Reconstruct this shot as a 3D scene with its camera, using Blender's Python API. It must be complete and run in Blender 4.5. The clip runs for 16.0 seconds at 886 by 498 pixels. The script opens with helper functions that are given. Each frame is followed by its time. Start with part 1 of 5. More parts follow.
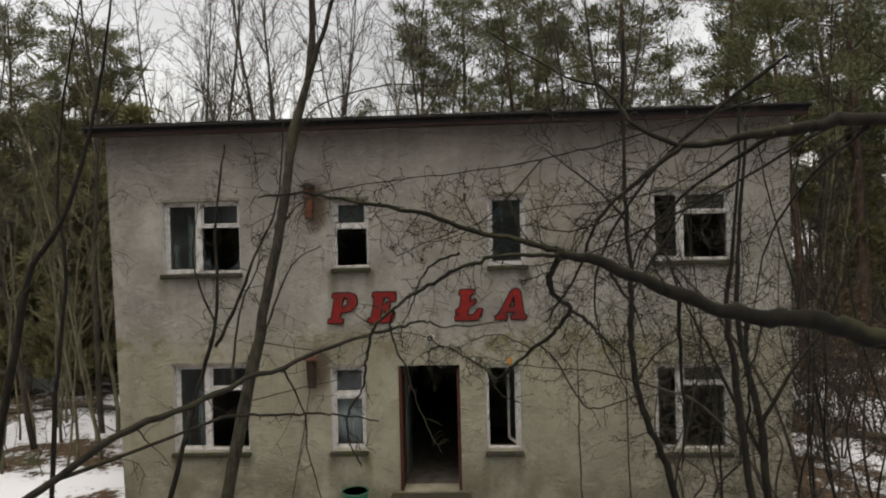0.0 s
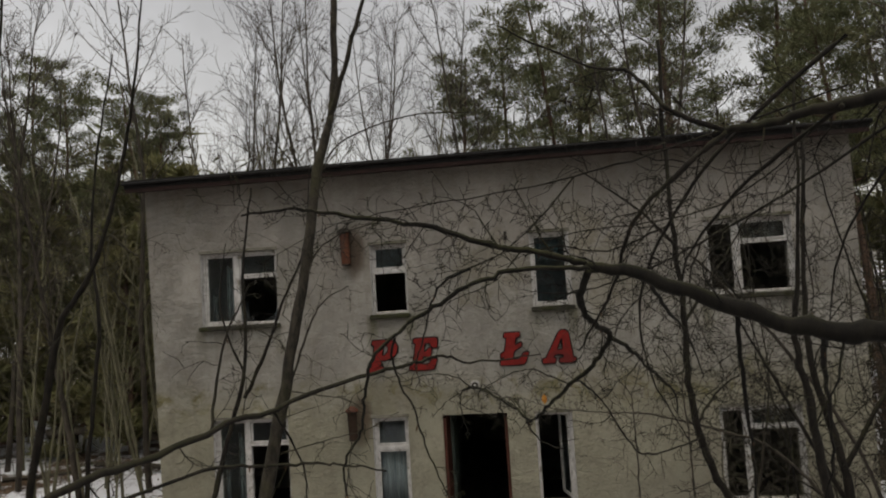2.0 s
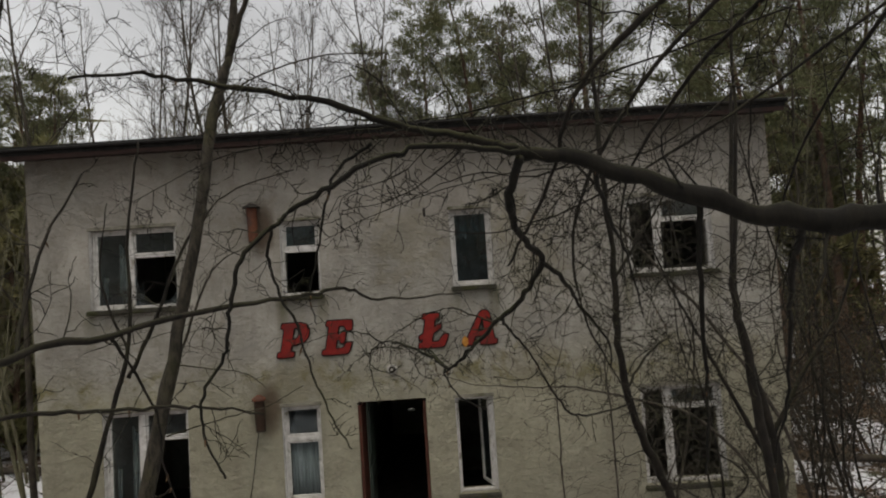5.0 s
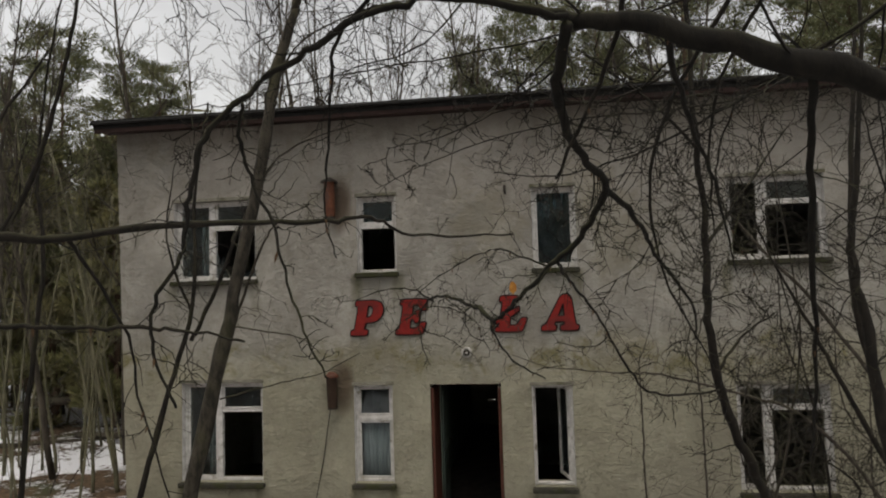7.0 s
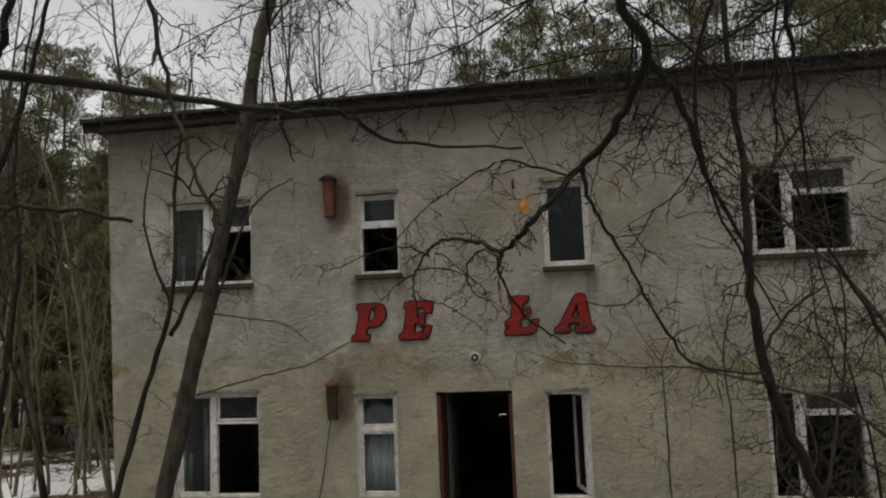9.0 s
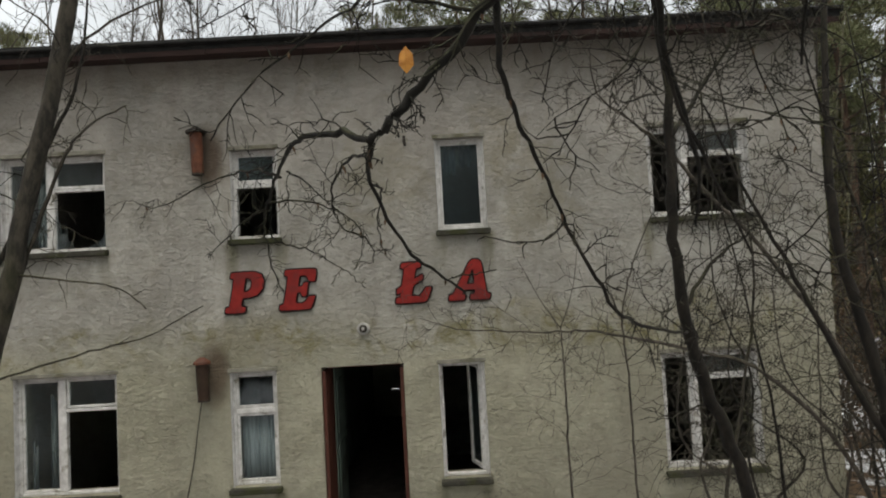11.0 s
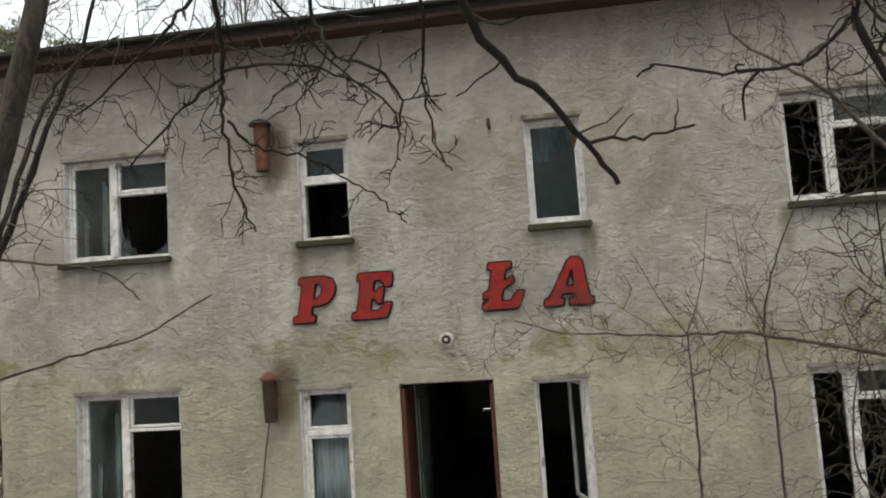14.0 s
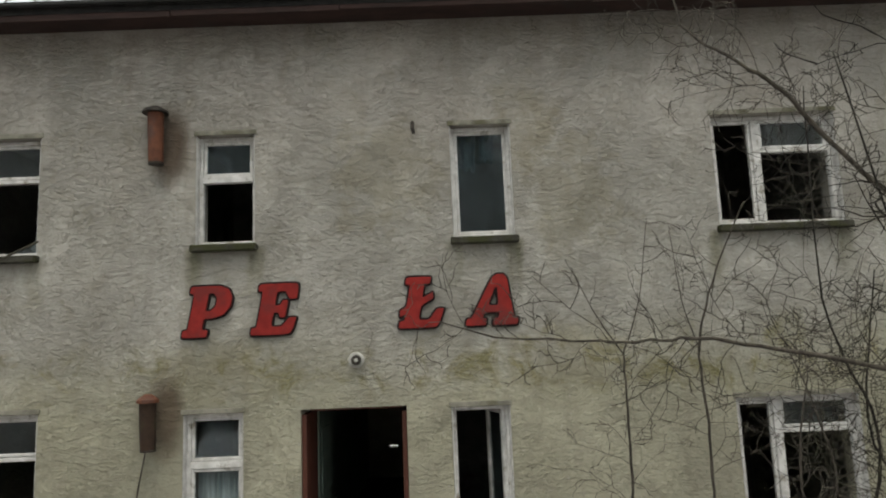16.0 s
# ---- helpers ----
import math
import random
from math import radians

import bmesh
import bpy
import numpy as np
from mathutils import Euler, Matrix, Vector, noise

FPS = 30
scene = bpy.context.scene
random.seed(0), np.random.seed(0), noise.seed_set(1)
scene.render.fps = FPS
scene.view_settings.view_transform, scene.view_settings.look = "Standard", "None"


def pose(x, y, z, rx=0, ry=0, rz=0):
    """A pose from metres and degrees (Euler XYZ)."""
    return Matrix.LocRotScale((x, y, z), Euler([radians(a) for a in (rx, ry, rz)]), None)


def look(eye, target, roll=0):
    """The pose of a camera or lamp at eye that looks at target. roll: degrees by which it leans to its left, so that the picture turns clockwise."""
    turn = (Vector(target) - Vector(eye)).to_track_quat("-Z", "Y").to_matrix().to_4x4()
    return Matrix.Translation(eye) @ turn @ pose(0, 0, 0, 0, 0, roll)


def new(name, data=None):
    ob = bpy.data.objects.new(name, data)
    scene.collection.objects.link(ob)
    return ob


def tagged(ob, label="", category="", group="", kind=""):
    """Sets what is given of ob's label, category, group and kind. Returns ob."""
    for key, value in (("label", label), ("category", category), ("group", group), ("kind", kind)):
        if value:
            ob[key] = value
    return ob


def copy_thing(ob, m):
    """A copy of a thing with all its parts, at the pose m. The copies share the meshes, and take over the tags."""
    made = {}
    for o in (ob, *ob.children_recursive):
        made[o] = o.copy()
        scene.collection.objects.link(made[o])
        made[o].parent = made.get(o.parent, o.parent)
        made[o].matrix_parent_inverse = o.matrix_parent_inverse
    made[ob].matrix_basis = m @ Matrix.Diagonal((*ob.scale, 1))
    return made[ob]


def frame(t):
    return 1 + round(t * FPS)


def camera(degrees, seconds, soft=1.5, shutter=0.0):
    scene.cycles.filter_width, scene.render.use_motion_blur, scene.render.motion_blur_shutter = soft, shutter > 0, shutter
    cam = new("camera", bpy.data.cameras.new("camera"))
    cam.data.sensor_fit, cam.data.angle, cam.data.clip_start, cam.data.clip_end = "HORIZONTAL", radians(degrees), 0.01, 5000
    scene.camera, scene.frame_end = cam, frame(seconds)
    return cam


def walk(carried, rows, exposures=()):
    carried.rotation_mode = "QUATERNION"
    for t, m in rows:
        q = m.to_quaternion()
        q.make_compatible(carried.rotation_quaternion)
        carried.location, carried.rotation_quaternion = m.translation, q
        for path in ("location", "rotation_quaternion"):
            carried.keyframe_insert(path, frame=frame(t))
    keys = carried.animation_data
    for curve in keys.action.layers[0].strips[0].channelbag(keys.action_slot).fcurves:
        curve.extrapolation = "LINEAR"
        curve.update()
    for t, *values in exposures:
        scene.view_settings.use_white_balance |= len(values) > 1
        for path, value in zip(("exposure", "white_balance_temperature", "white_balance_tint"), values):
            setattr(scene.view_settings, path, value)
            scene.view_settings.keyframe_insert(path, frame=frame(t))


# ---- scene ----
cam = camera(65.5, 16.0, soft=2.0)
PATH = [
    (0, (1.313, -11.353, 4.033), (1.222, -9.355, 4.023), -1.4),
    (0.5, (1.355, -11.181, 4.003), (1.151, -9.191, 4.019), -2.7),
    (1, (1.336, -11.148, 3.997), (1.319, -9.15, 4.068), -3.8),
    (1.5, (1.377, -11.037, 3.909), (1.222, -9.048, 4.048), -3.6),
    (2, (1.447, -10.925, 3.898), (1.216, -8.944, 4.04), -3.5),
    (2.5, (1.418, -10.876, 3.887), (1.426, -8.881, 4.036), -3.7),
    (3, (1.403, -10.778, 3.835), (1.438, -8.787, 4.024), -4.0),
    (3.5, (1.48, -10.66, 3.766), (1.435, -8.667, 3.921), -4.9),
    (6, (1.41, -10.142, 3.453), (1.431, -8.147, 3.583), -3.1),
    (6.5, (1.45, -10.022, 3.403), (1.322, -8.038, 3.625), -1.7),
    (7, (1.589, -9.888, 3.343), (1.321, -7.91, 3.475), -1.7),
    (7.5, (1.572, -9.74, 3.273), (1.262, -7.779, 3.512), -1.3),
    (8, (1.506, -9.604, 3.231), (1.237, -7.647, 3.546), -3.1),
    (8.5, (1.51, -9.456, 3.125), (1.164, -7.507, 3.413), -2.8),
    (9, (1.548, -9.306, 3.057), (1.257, -7.337, 3.255), -2.3),
    (9.5, (1.486, -9.206, 2.964), (1.505, -7.219, 3.184), -2.6),
    (12, (1.589, -8.13, 2.947), (1.553, -6.131, 3.004), -4.4),
    (12.5, (1.598, -7.958, 2.884), (1.472, -5.967, 3.016), -3.7),
    (13, (1.519, -7.708, 2.825), (1.381, -5.716, 2.922), -3.9),
    (13.5, (1.57, -7.565, 2.809), (1.238, -5.597, 2.937), -5.1),
    (14, (1.497, -7.439, 2.802), (1.252, -5.462, 2.985), -3.8),
    (14.5, (1.469, -7.359, 2.791), (1.409, -5.372, 3.011), -2.7),
    (15, (1.504, -7.206, 2.721), (1.329, -5.232, 2.993), -3.0),
    (15.5, (1.477, -6.978, 2.664), (1.274, -5.001, 2.893), -2.9),
    (16, (1.369, -6.783, 2.595), (1.387, -4.803, 2.879), -2.3),
]
EXPO = [(0.0, 0.44, 7240, 11), (1.5, 0.13, 7240, 11), (2.2, -0.08, 7240, 11), (3.5, -0.3, 7140, 10), (6.0, 0.42, 7240, 10.5), (7.2, 0.28, 7240, 10.5), (8.0, 0.4, 7240, 10.5), (9.0, 0.14, 7240, 10.5), (9.7, 0.18, 7120, 7.5), (12.0, 1.06, 6920, 6.5), (14.0, 1.16, 6920, 5.5), (15.0, 0.91, 6920, 5.5), (16.0, 0.9, 6920, 4.5)]
walk(cam, [(t, look(e, g, r)) for t, e, g, r in PATH], EXPO)

# ---- sky and sun: a bright overcast winter day ----
world = bpy.data.worlds.new("overcast_sky")
scene.world = world
world.use_nodes = True
wn, wl = world.node_tree.nodes, world.node_tree.links
sky = wn.new("ShaderNodeTexSky")
sky.sky_type, sky.sun_disc = "NISHITA", False
sky.sun_elevation, sky.sun_rotation = radians(72), radians(180)
sky.dust_density, sky.air_density = 3.0, 1.2
wash = wn.new("ShaderNodeHueSaturation")
wash.inputs["Saturation"].default_value = 0.28
wl.new(sky.outputs[0], wash.inputs["Color"])
cloud = wn.new("ShaderNodeTexNoise")
cloud.inputs["Scale"].default_value, cloud.inputs["Detail"].default_value = 3.2, 5.0
cover = wn.new("ShaderNodeMapRange")
for key, value in (("From Min", 0.3), ("From Max", 0.7), ("To Min", 0.72), ("To Max", 1.3)):
    cover.inputs[key].default_value = value
wl.new(cloud.outputs["Fac"], cover.inputs["Value"])
wl.new(cover.outputs["Result"], wash.inputs["Value"])
wl.new(wash.outputs[0], wn["Background"].inputs["Color"])
wn["Background"].inputs["Strength"].default_value = 0.15
sun_data = bpy.data.lights.new("sun", "SUN")
sun_data.energy, sun_data.angle, sun_data.color = 0.42, radians(40), (1.0, 0.95, 0.87)
sun = new("sun", sun_data)
sun.matrix_world = look((0, -5.2, 16), (0, 0, 0))


# ---- materials ----
class Nodes:
    """A material's node tree with short ways to add nodes."""

    def __init__(self, name):
        self.m = bpy.data.materials.new(name)
        self.m.use_nodes = True
        self.n, self.l = self.m.node_tree.nodes, self.m.node_tree.links
        self.b = self.n["Principled BSDF"]

    def put(self, kind, sources=(), **values):
        node = self.n.new("ShaderNode" + kind)
        for key, value in values.items():
            node.inputs[key].default_value = value
        for key, source in dict(sources).items():
            self.l.new(source, node.inputs[key])
        return node

    def place(self):
        return self.put("NewGeometry").outputs["Position"]

    def noise(self, where, scale, detail=4.0, rough=0.55, distort=0.0):
        return self.put("TexNoise", {"Vector": where}, Scale=scale, Detail=detail, Roughness=rough, Distortion=distort).outputs["Fac"]

    def ramp(self, source, low, high, a=0.0, b=1.0):
        node = self.put("MapRange", {"Value": source})
        for key, value in (("From Min", low), ("From Max", high), ("To Min", a), ("To Max", b)):
            node.inputs[key].default_value = value
        node.interpolation_type = "SMOOTHSTEP"
        return node.outputs["Result"]

    def mix(self, fac, a, b):
        node = self.n.new("ShaderNodeMix")
        node.data_type = "RGBA"
        for socket, value in ((node.inputs["Factor"], fac), (node.inputs["A"], a), (node.inputs["B"], b)):
            if isinstance(value, (float, int)):
                socket.default_value = value
            elif isinstance(value, tuple):
                socket.default_value = (*value, 1.0)
            else:
                self.l.new(value, socket)
        return node.outputs["Result"]

    def math(self, how, a, b):
        node = self.n.new("ShaderNodeMath")
        node.operation = how
        for socket, value in zip(node.inputs, (a, b)):
            if isinstance(value, (float, int)):
                socket.default_value = value
            else:
                self.l.new(value, socket)
        return node.outputs[0]

    def finish(self, colour, rough=0.85, bump=None, height=0.01, strength=0.6):
        if isinstance(colour, tuple):
            self.b.inputs["Base Color"].default_value = (*colour, 1.0)
        else:
            self.l.new(colour, self.b.inputs["Base Color"])
        if isinstance(rough, (float, int)):
            self.b.inputs["Roughness"].default_value = rough
        else:
            self.l.new(rough, self.b.inputs["Roughness"])
        self.b.inputs["Specular IOR Level"].default_value = 0.3
        if bump is not None:
            node = self.put("Bump", {"Height": bump}, Strength=strength, Distance=height)
            self.l.new(node.outputs[0], self.b.inputs["Normal"])
        return self.m


def plaster_material():
    k = Nodes("roughcast_plaster")
    p = k.place()
    split = k.put("SeparateXYZ", {"Vector": p})
    x, z = split.outputs["X"], split.outputs["Z"]
    fine, grain = k.noise(p, 42, 5, 0.7), k.noise(k.put("Mapping", {"Vector": p}, Scale=(1.0, 1.0, 1.35)).outputs[0], 22, 6, 0.75, 0.5)
    broad, wide = k.noise(p, 1.1, 5, 0.6, 0.4), k.noise(p, 0.45, 3)
    streak = k.put("TexNoise", {"Vector": k.put("Mapping", {"Vector": p}, Scale=(5.0, 5.0, 0.35)).outputs[0]}, Scale=1.0, Detail=5.0).outputs["Fac"]
    colour = k.mix(k.ramp(broad, 0.3, 0.7), (0.302, 0.288, 0.258), (0.432, 0.417, 0.377))
    # the lower storey carries an older, yellower wash
    low = k.ramp(k.math("ADD", z, k.math("ADD", k.math("MULTIPLY", broad, 0.9), k.math("MULTIPLY", wide, 0.9))), 3.9, 2.9)
    colour = k.mix(k.math("MULTIPLY", low, 0.65), colour, (0.335, 0.321, 0.212))
    # moss in a ragged belt over the ground-floor openings
    ragged_z = k.math("ADD", z, k.math("MULTIPLY", k.math("SUBTRACT", k.noise(p, 1.6, 6, 0.7), 0.5), 0.9))
    belt = k.math("MULTIPLY", k.ramp(ragged_z, 2.05, 2.4), k.ramp(ragged_z, 2.8, 2.5))
    moss = k.math("MULTIPLY", belt, k.ramp(k.noise(p, 2.4, 7, 0.75, 0.8), 0.46, 0.66))
    colour = k.mix(k.math("MULTIPLY", moss, 0.92), colour, (0.174, 0.157, 0.057))
    # olive darkening that grows towards the wall's foot, broken up by noise
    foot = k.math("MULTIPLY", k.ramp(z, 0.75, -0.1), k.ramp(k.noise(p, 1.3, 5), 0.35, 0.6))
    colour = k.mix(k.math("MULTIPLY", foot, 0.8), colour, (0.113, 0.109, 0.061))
    colour = k.mix(k.math("MULTIPLY", k.ramp(streak, 0.52, 0.78), 0.26), colour, (0.191, 0.170, 0.131))
    colour = k.mix(k.math("MULTIPLY", k.ramp(wide, 0.5, 0.75), 0.3), colour, (0.244, 0.217, 0.174))
    blotch = k.ramp(k.noise(p, 4.2, 7, 0.72, 0.6), 0.42, 0.68)
    colour = k.mix(k.math("MULTIPLY", blotch, 0.48), colour, (0.242, 0.225, 0.178))
    patch = k.math("MULTIPLY", k.ramp(k.noise(p, 1.5, 7, 0.7, 0.7), 0.5, 0.66), k.ramp(k.noise(p, 16, 5, 0.75, 0.8), 0.42, 0.62))
    colour = k.mix(k.math("MULTIPLY", patch, 0.5), colour, (0.185, 0.176, 0.128))
    spots = k.ramp(k.noise(p, 21, 4, 0.75), 0.55, 0.72)
    colour = k.mix(k.math("MULTIPLY", spots, 0.72), colour, (0.202, 0.188, 0.148))
    pale = k.ramp(k.noise(p, 29, 4, 0.75), 0.58, 0.72)
    colour = k.mix(k.math("MULTIPLY", pale, 0.6), colour, (0.56, 0.538, 0.49))
    # streaks that darken towards the top of the wall
    top = k.math("MULTIPLY", k.ramp(k.math("ADD", z, k.math("MULTIPLY", broad, 0.9)), 5.6, 6.1), k.ramp(streak, 0.36, 0.62))
    colour = k.mix(k.math("MULTIPLY", top, 0.17), colour, (0.185, 0.14, 0.118))
    blush = k.math("MULTIPLY", k.ramp(k.math("ADD", z, k.math("MULTIPLY", wide, 1.6)), 4.6, 6.2), k.ramp(broad, 0.25, 0.6))
    colour = k.mix(k.math("MULTIPLY", blush, 0.22), colour, (0.305, 0.248, 0.22))
    # a dark brown mark to the right of each vent
    for cx, cz in ((-1.29, 4.72), (-1.3, 2.05)):
        dx = k.math("MULTIPLY", k.math("SUBTRACT", x, cx), 5.0)
        dz = k.math("MULTIPLY", k.math("SUBTRACT", z, cz), 2.3)
        far = k.math("ADD", k.math("MULTIPLY", dx, dx), k.math("MULTIPLY", dz, dz))
        smudge = k.math("MULTIPLY", k.ramp(k.math("ADD", far, broad), 1.9, 0.6), 0.85)
        colour = k.mix(smudge, colour, (0.091, 0.061, 0.039))
    # dark runs below the ends of the sills
    ragged = k.math("MULTIPLY", k.math("SUBTRACT", broad, 0.5), 0.25)
    for x0, x1, sill in ((-3.93, -2.6, 3.6), (-1.04, -0.445, 3.64), (1.54, 2.14, 3.62), (4.19, 5.47, 3.62), (-3.8, -2.52, 0.6), (-1.13, -0.55, 0.6), (1.45, 2.01, 0.6)):
        near = None
        for cx in (x0, x1):
            dx = k.math("ABSOLUTE", k.math("ADD", k.math("SUBTRACT", x, cx), ragged), 0.0)
            run = k.ramp(dx, 0.13, 0.02)
            near = run if near is None else k.math("MAXIMUM", near, run)
        under = k.math("MULTIPLY", k.ramp(z, sill - 0.75, sill - 0.05), k.ramp(z, sill + 0.06, sill))
        damp = k.math("MULTIPLY", k.math("MULTIPLY", near, under), k.ramp(streak, 0.3, 0.6, 0.25, 0.75))
        colour = k.mix(damp, colour, (0.131, 0.126, 0.070))
    for cx, cz, sx, sz in ((2.75, 4.1, 1.6, 1.1), (2.35, 4.9, 2.2, 1.6), (0.85, 4.35, 1.5, 1.3), (2.6, 2.5, 1.4, 2.4), (-0.75, 2.45, 1.4, 2.6)):
        dx = k.math("MULTIPLY", k.math("SUBTRACT", x, cx), sx)
        dz = k.math("MULTIPLY", k.math("SUBTRACT", z, cz), sz)
        far = k.math("ADD", k.math("ADD", k.math("MULTIPLY", dx, dx), k.math("MULTIPLY", dz, dz)), k.math("MULTIPLY", k.math("SUBTRACT", 0.5, k.noise(p, 3.3, 6, 0.7)), 4.0))
        colour = k.mix(k.math("MULTIPLY", k.ramp(far, 0.9, 0.1), 0.3), colour, (0.204, 0.178, 0.104))
    # hairline cracks where the render has come loose
    warp = k.put("Mapping", {"Vector": p}, Scale=(1.0, 1.0, 1.6)).outputs[0]
    bent = k.put("VectorMath", {0: warp, 1: k.put("TexNoise", {"Vector": p}, Scale=2.6, Detail=6.0).outputs["Color"]}).outputs[0]
    cells = k.put("TexVoronoi", {"Vector": bent}, Scale=0.75)
    cells.feature = "DISTANCE_TO_EDGE"
    net = cells.outputs["Distance"]
    crack = k.math("MULTIPLY", k.ramp(net, 0.006, 0.0015), k.ramp(k.noise(p, 0.9, 4), 0.5, 0.62))
    colour = k.mix(k.math("MULTIPLY", crack, 0.7), colour, (0.104, 0.096, 0.074))
    # the roughcast has worn smooth in places
    worn = k.ramp(k.noise(p, 0.9, 5, 0.65, 0.6), 0.34, 0.58, 0.25, 1.0)
    pits = k.ramp(k.noise(p, 11, 5, 0.7, 1.2), 0.56, 0.7)
    height = k.math("MULTIPLY", k.math("ADD", k.math("MULTIPLY", fine, 0.55), grain), worn)
    chips = k.ramp(k.noise(k.put("Mapping", {"Vector": p}, Scale=(1.0, 1.0, 2.1)).outputs[0], 9.5, 5, 0.65, 0.9), 0.47, 0.6)
    height = k.math("ADD", height, k.math("MULTIPLY", k.math("MULTIPLY", chips, worn), 0.75))
    height = k.math("SUBTRACT", height, k.math("MULTIPLY", k.math("MULTIPLY", pits, worn), 0.5))
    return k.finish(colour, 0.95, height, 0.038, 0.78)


def mottled(name, dark, light, scale=6.0, rough=0.85, height=0.004, stain=None, stain_scale=1.5, stain_at=0.55, metal=0.0, stretch=None):
    k = Nodes(name)
    p = k.place()
    if stretch:
        p = k.put("Mapping", {"Vector": p}, Scale=stretch).outputs[0]
    grain = k.noise(p, scale, 6, 0.65)
    colour = k.mix(k.ramp(grain, 0.3, 0.7), dark, light)
    if stain:
        colour = k.mix(k.ramp(k.noise(k.place(), stain_scale, 5, 0.6), stain_at, stain_at + 0.14), colour, stain)
    k.b.inputs["Metallic"].default_value = metal
    return k.finish(colour, rough, k.noise(p, scale * 4, 4), height)


def ground_material():
    k = Nodes("leaf_litter_and_snow")
    p = k.place()
    leaves = k.put("TexVoronoi", {"Vector": p}, Scale=14.0)
    tone = k.put("SeparateColor", {"Color": leaves.outputs["Color"]}).outputs[0]
    litter = k.mix(tone, (0.035, 0.024, 0.014), (0.13, 0.085, 0.05))
    litter = k.mix(k.ramp(k.noise(p, 0.6, 4), 0.55, 0.7), litter, (0.04, 0.05, 0.02))
    melt = k.math("ADD", k.noise(p, 0.32, 3), k.math("MULTIPLY", k.noise(p, 2.6, 5, 0.7), 0.55))
    melt = k.math("ADD", melt, k.math("MULTIPLY", k.noise(p, 9, 4, 0.75), 0.4))
    y = k.put("SeparateXYZ", {"Vector": p}).outputs["Y"]
    snow = k.math("MULTIPLY", k.ramp(melt, 0.92, 1.0), k.ramp(y, -3.0, 1.0, 0.5, 1.0))
    colour = k.mix(snow, litter, (0.78, 0.8, 0.84))
    height = k.math("ADD", k.math("MULTIPLY", tone, 0.4), k.math("MULTIPLY", snow, 1.5))
    return k.finish(colour, k.ramp(snow, 0.0, 1.0, 0.95, 0.6), height, 0.04, 0.8)


def bark_material(name, dark, light, moss=0.35, scale=22.0):
    k = Nodes(name)
    p = k.place()
    where = k.put("Mapping", {"Vector": p}, Scale=(1.0, 1.0, 0.35)).outputs[0]
    grain = k.noise(where, scale, 6, 0.7)
    colour = k.mix(k.ramp(grain, 0.35, 0.68), dark, light)
    up = k.put("SeparateXYZ", {"Vector": k.put("NewGeometry").outputs["Normal"]}).outputs["Z"]
    green = k.math("MULTIPLY", k.ramp(k.math("ADD", k.noise(p, 3.0, 4), k.math("MULTIPLY", up, 0.25)), 0.5, 0.75), moss)
    colour = k.mix(green, colour, (0.05, 0.052, 0.018))
    return k.finish(colour, 0.9, grain, 0.008, 0.7)


def glass_material(name, tint, film):
    """Dirty window glass: a clear pane with a thin grey film of dust and painted reflections."""
    k = Nodes(name)
    p = k.place()
    k.b.inputs["Base Color"].default_value = (*tint, 1.0)
    k.b.inputs["Roughness"].default_value = 0.06
    k.b.inputs["Transmission Weight"].default_value = 1.0
    k.b.inputs["IOR"].default_value = 1.3
    wave = k.put("Bump", {"Height": k.noise(p, 2.2, 2)}, Strength=0.5, Distance=0.02)
    k.l.new(wave.outputs[0], k.b.inputs["Normal"])
    # pale blotches painted into the film stand in for reflections of sky and trees
    blotch_tone = k.mix(k.ramp(k.noise(p, 7.0, 6, 0.7, 1.5), 0.4, 0.62), (0.06, 0.085, 0.095), (0.36, 0.42, 0.45))
    dust = k.put("BsdfDiffuse", {"Color": blotch_tone})
    both = k.put("MixShader")
    k.l.new(k.ramp(k.noise(k.put("Mapping", {"Vector": p}, Scale=(1.0, 1.0, 0.6)).outputs[0], 3.5, 6, 0.7, 0.8), 0.38, 0.72, film * 0.3, film * 1.5), both.inputs[0])
    k.l.new(k.b.outputs[0], both.inputs[1])
    k.l.new(dust.outputs[0], both.inputs[2])
    k.l.new(both.outputs[0], k.n["Material Output"].inputs["Surface"])
    return k.m


PLASTER = plaster_material()
WHITE_PAINT = mottled("flaking_white_paint", (0.42, 0.41, 0.39), (0.65, 0.64, 0.62), 9, 0.6, 0.002, (0.25, 0.23, 0.19), 7.0, 0.56)
SILL = mottled("mossy_concrete", (0.022, 0.021, 0.016), (0.056, 0.053, 0.041), 14, 0.95, 0.008, (0.034, 0.036, 0.015), 4.0, 0.45)
LINTEL = mottled("weathered_lintel_render", (0.13, 0.125, 0.10), (0.26, 0.245, 0.2), 10, 0.95, 0.006, (0.1, 0.095, 0.06), 3.0, 0.5)
FASCIA = mottled("red_brown_board", (0.022, 0.0125, 0.0105), (0.043, 0.023, 0.0195), 7, 0.85, 0.003, (0.028, 0.02, 0.017), 1.2, 0.55, stretch=(0.4, 1, 3))
ROOFING = mottled("bitumen_felt", (0.008, 0.008, 0.008), (0.02, 0.019, 0.018), 10, 0.95, 0.004, (0.05, 0.042, 0.03), 1.0, 0.62)
DOOR_PAINT = mottled("red_brown_door_paint", (0.05, 0.016, 0.010), (0.09, 0.03, 0.018), 8, 0.6, 0.002, (0.06, 0.03, 0.02), 3.0, stretch=(1, 1, 0.3))
LETTER_RED = mottled("red_letter_paint", (0.165, 0.0115, 0.0095), (0.235, 0.018, 0.0145), 10, 0.9, 0.002, (0.14, 0.018, 0.016), 3.0, 0.5)
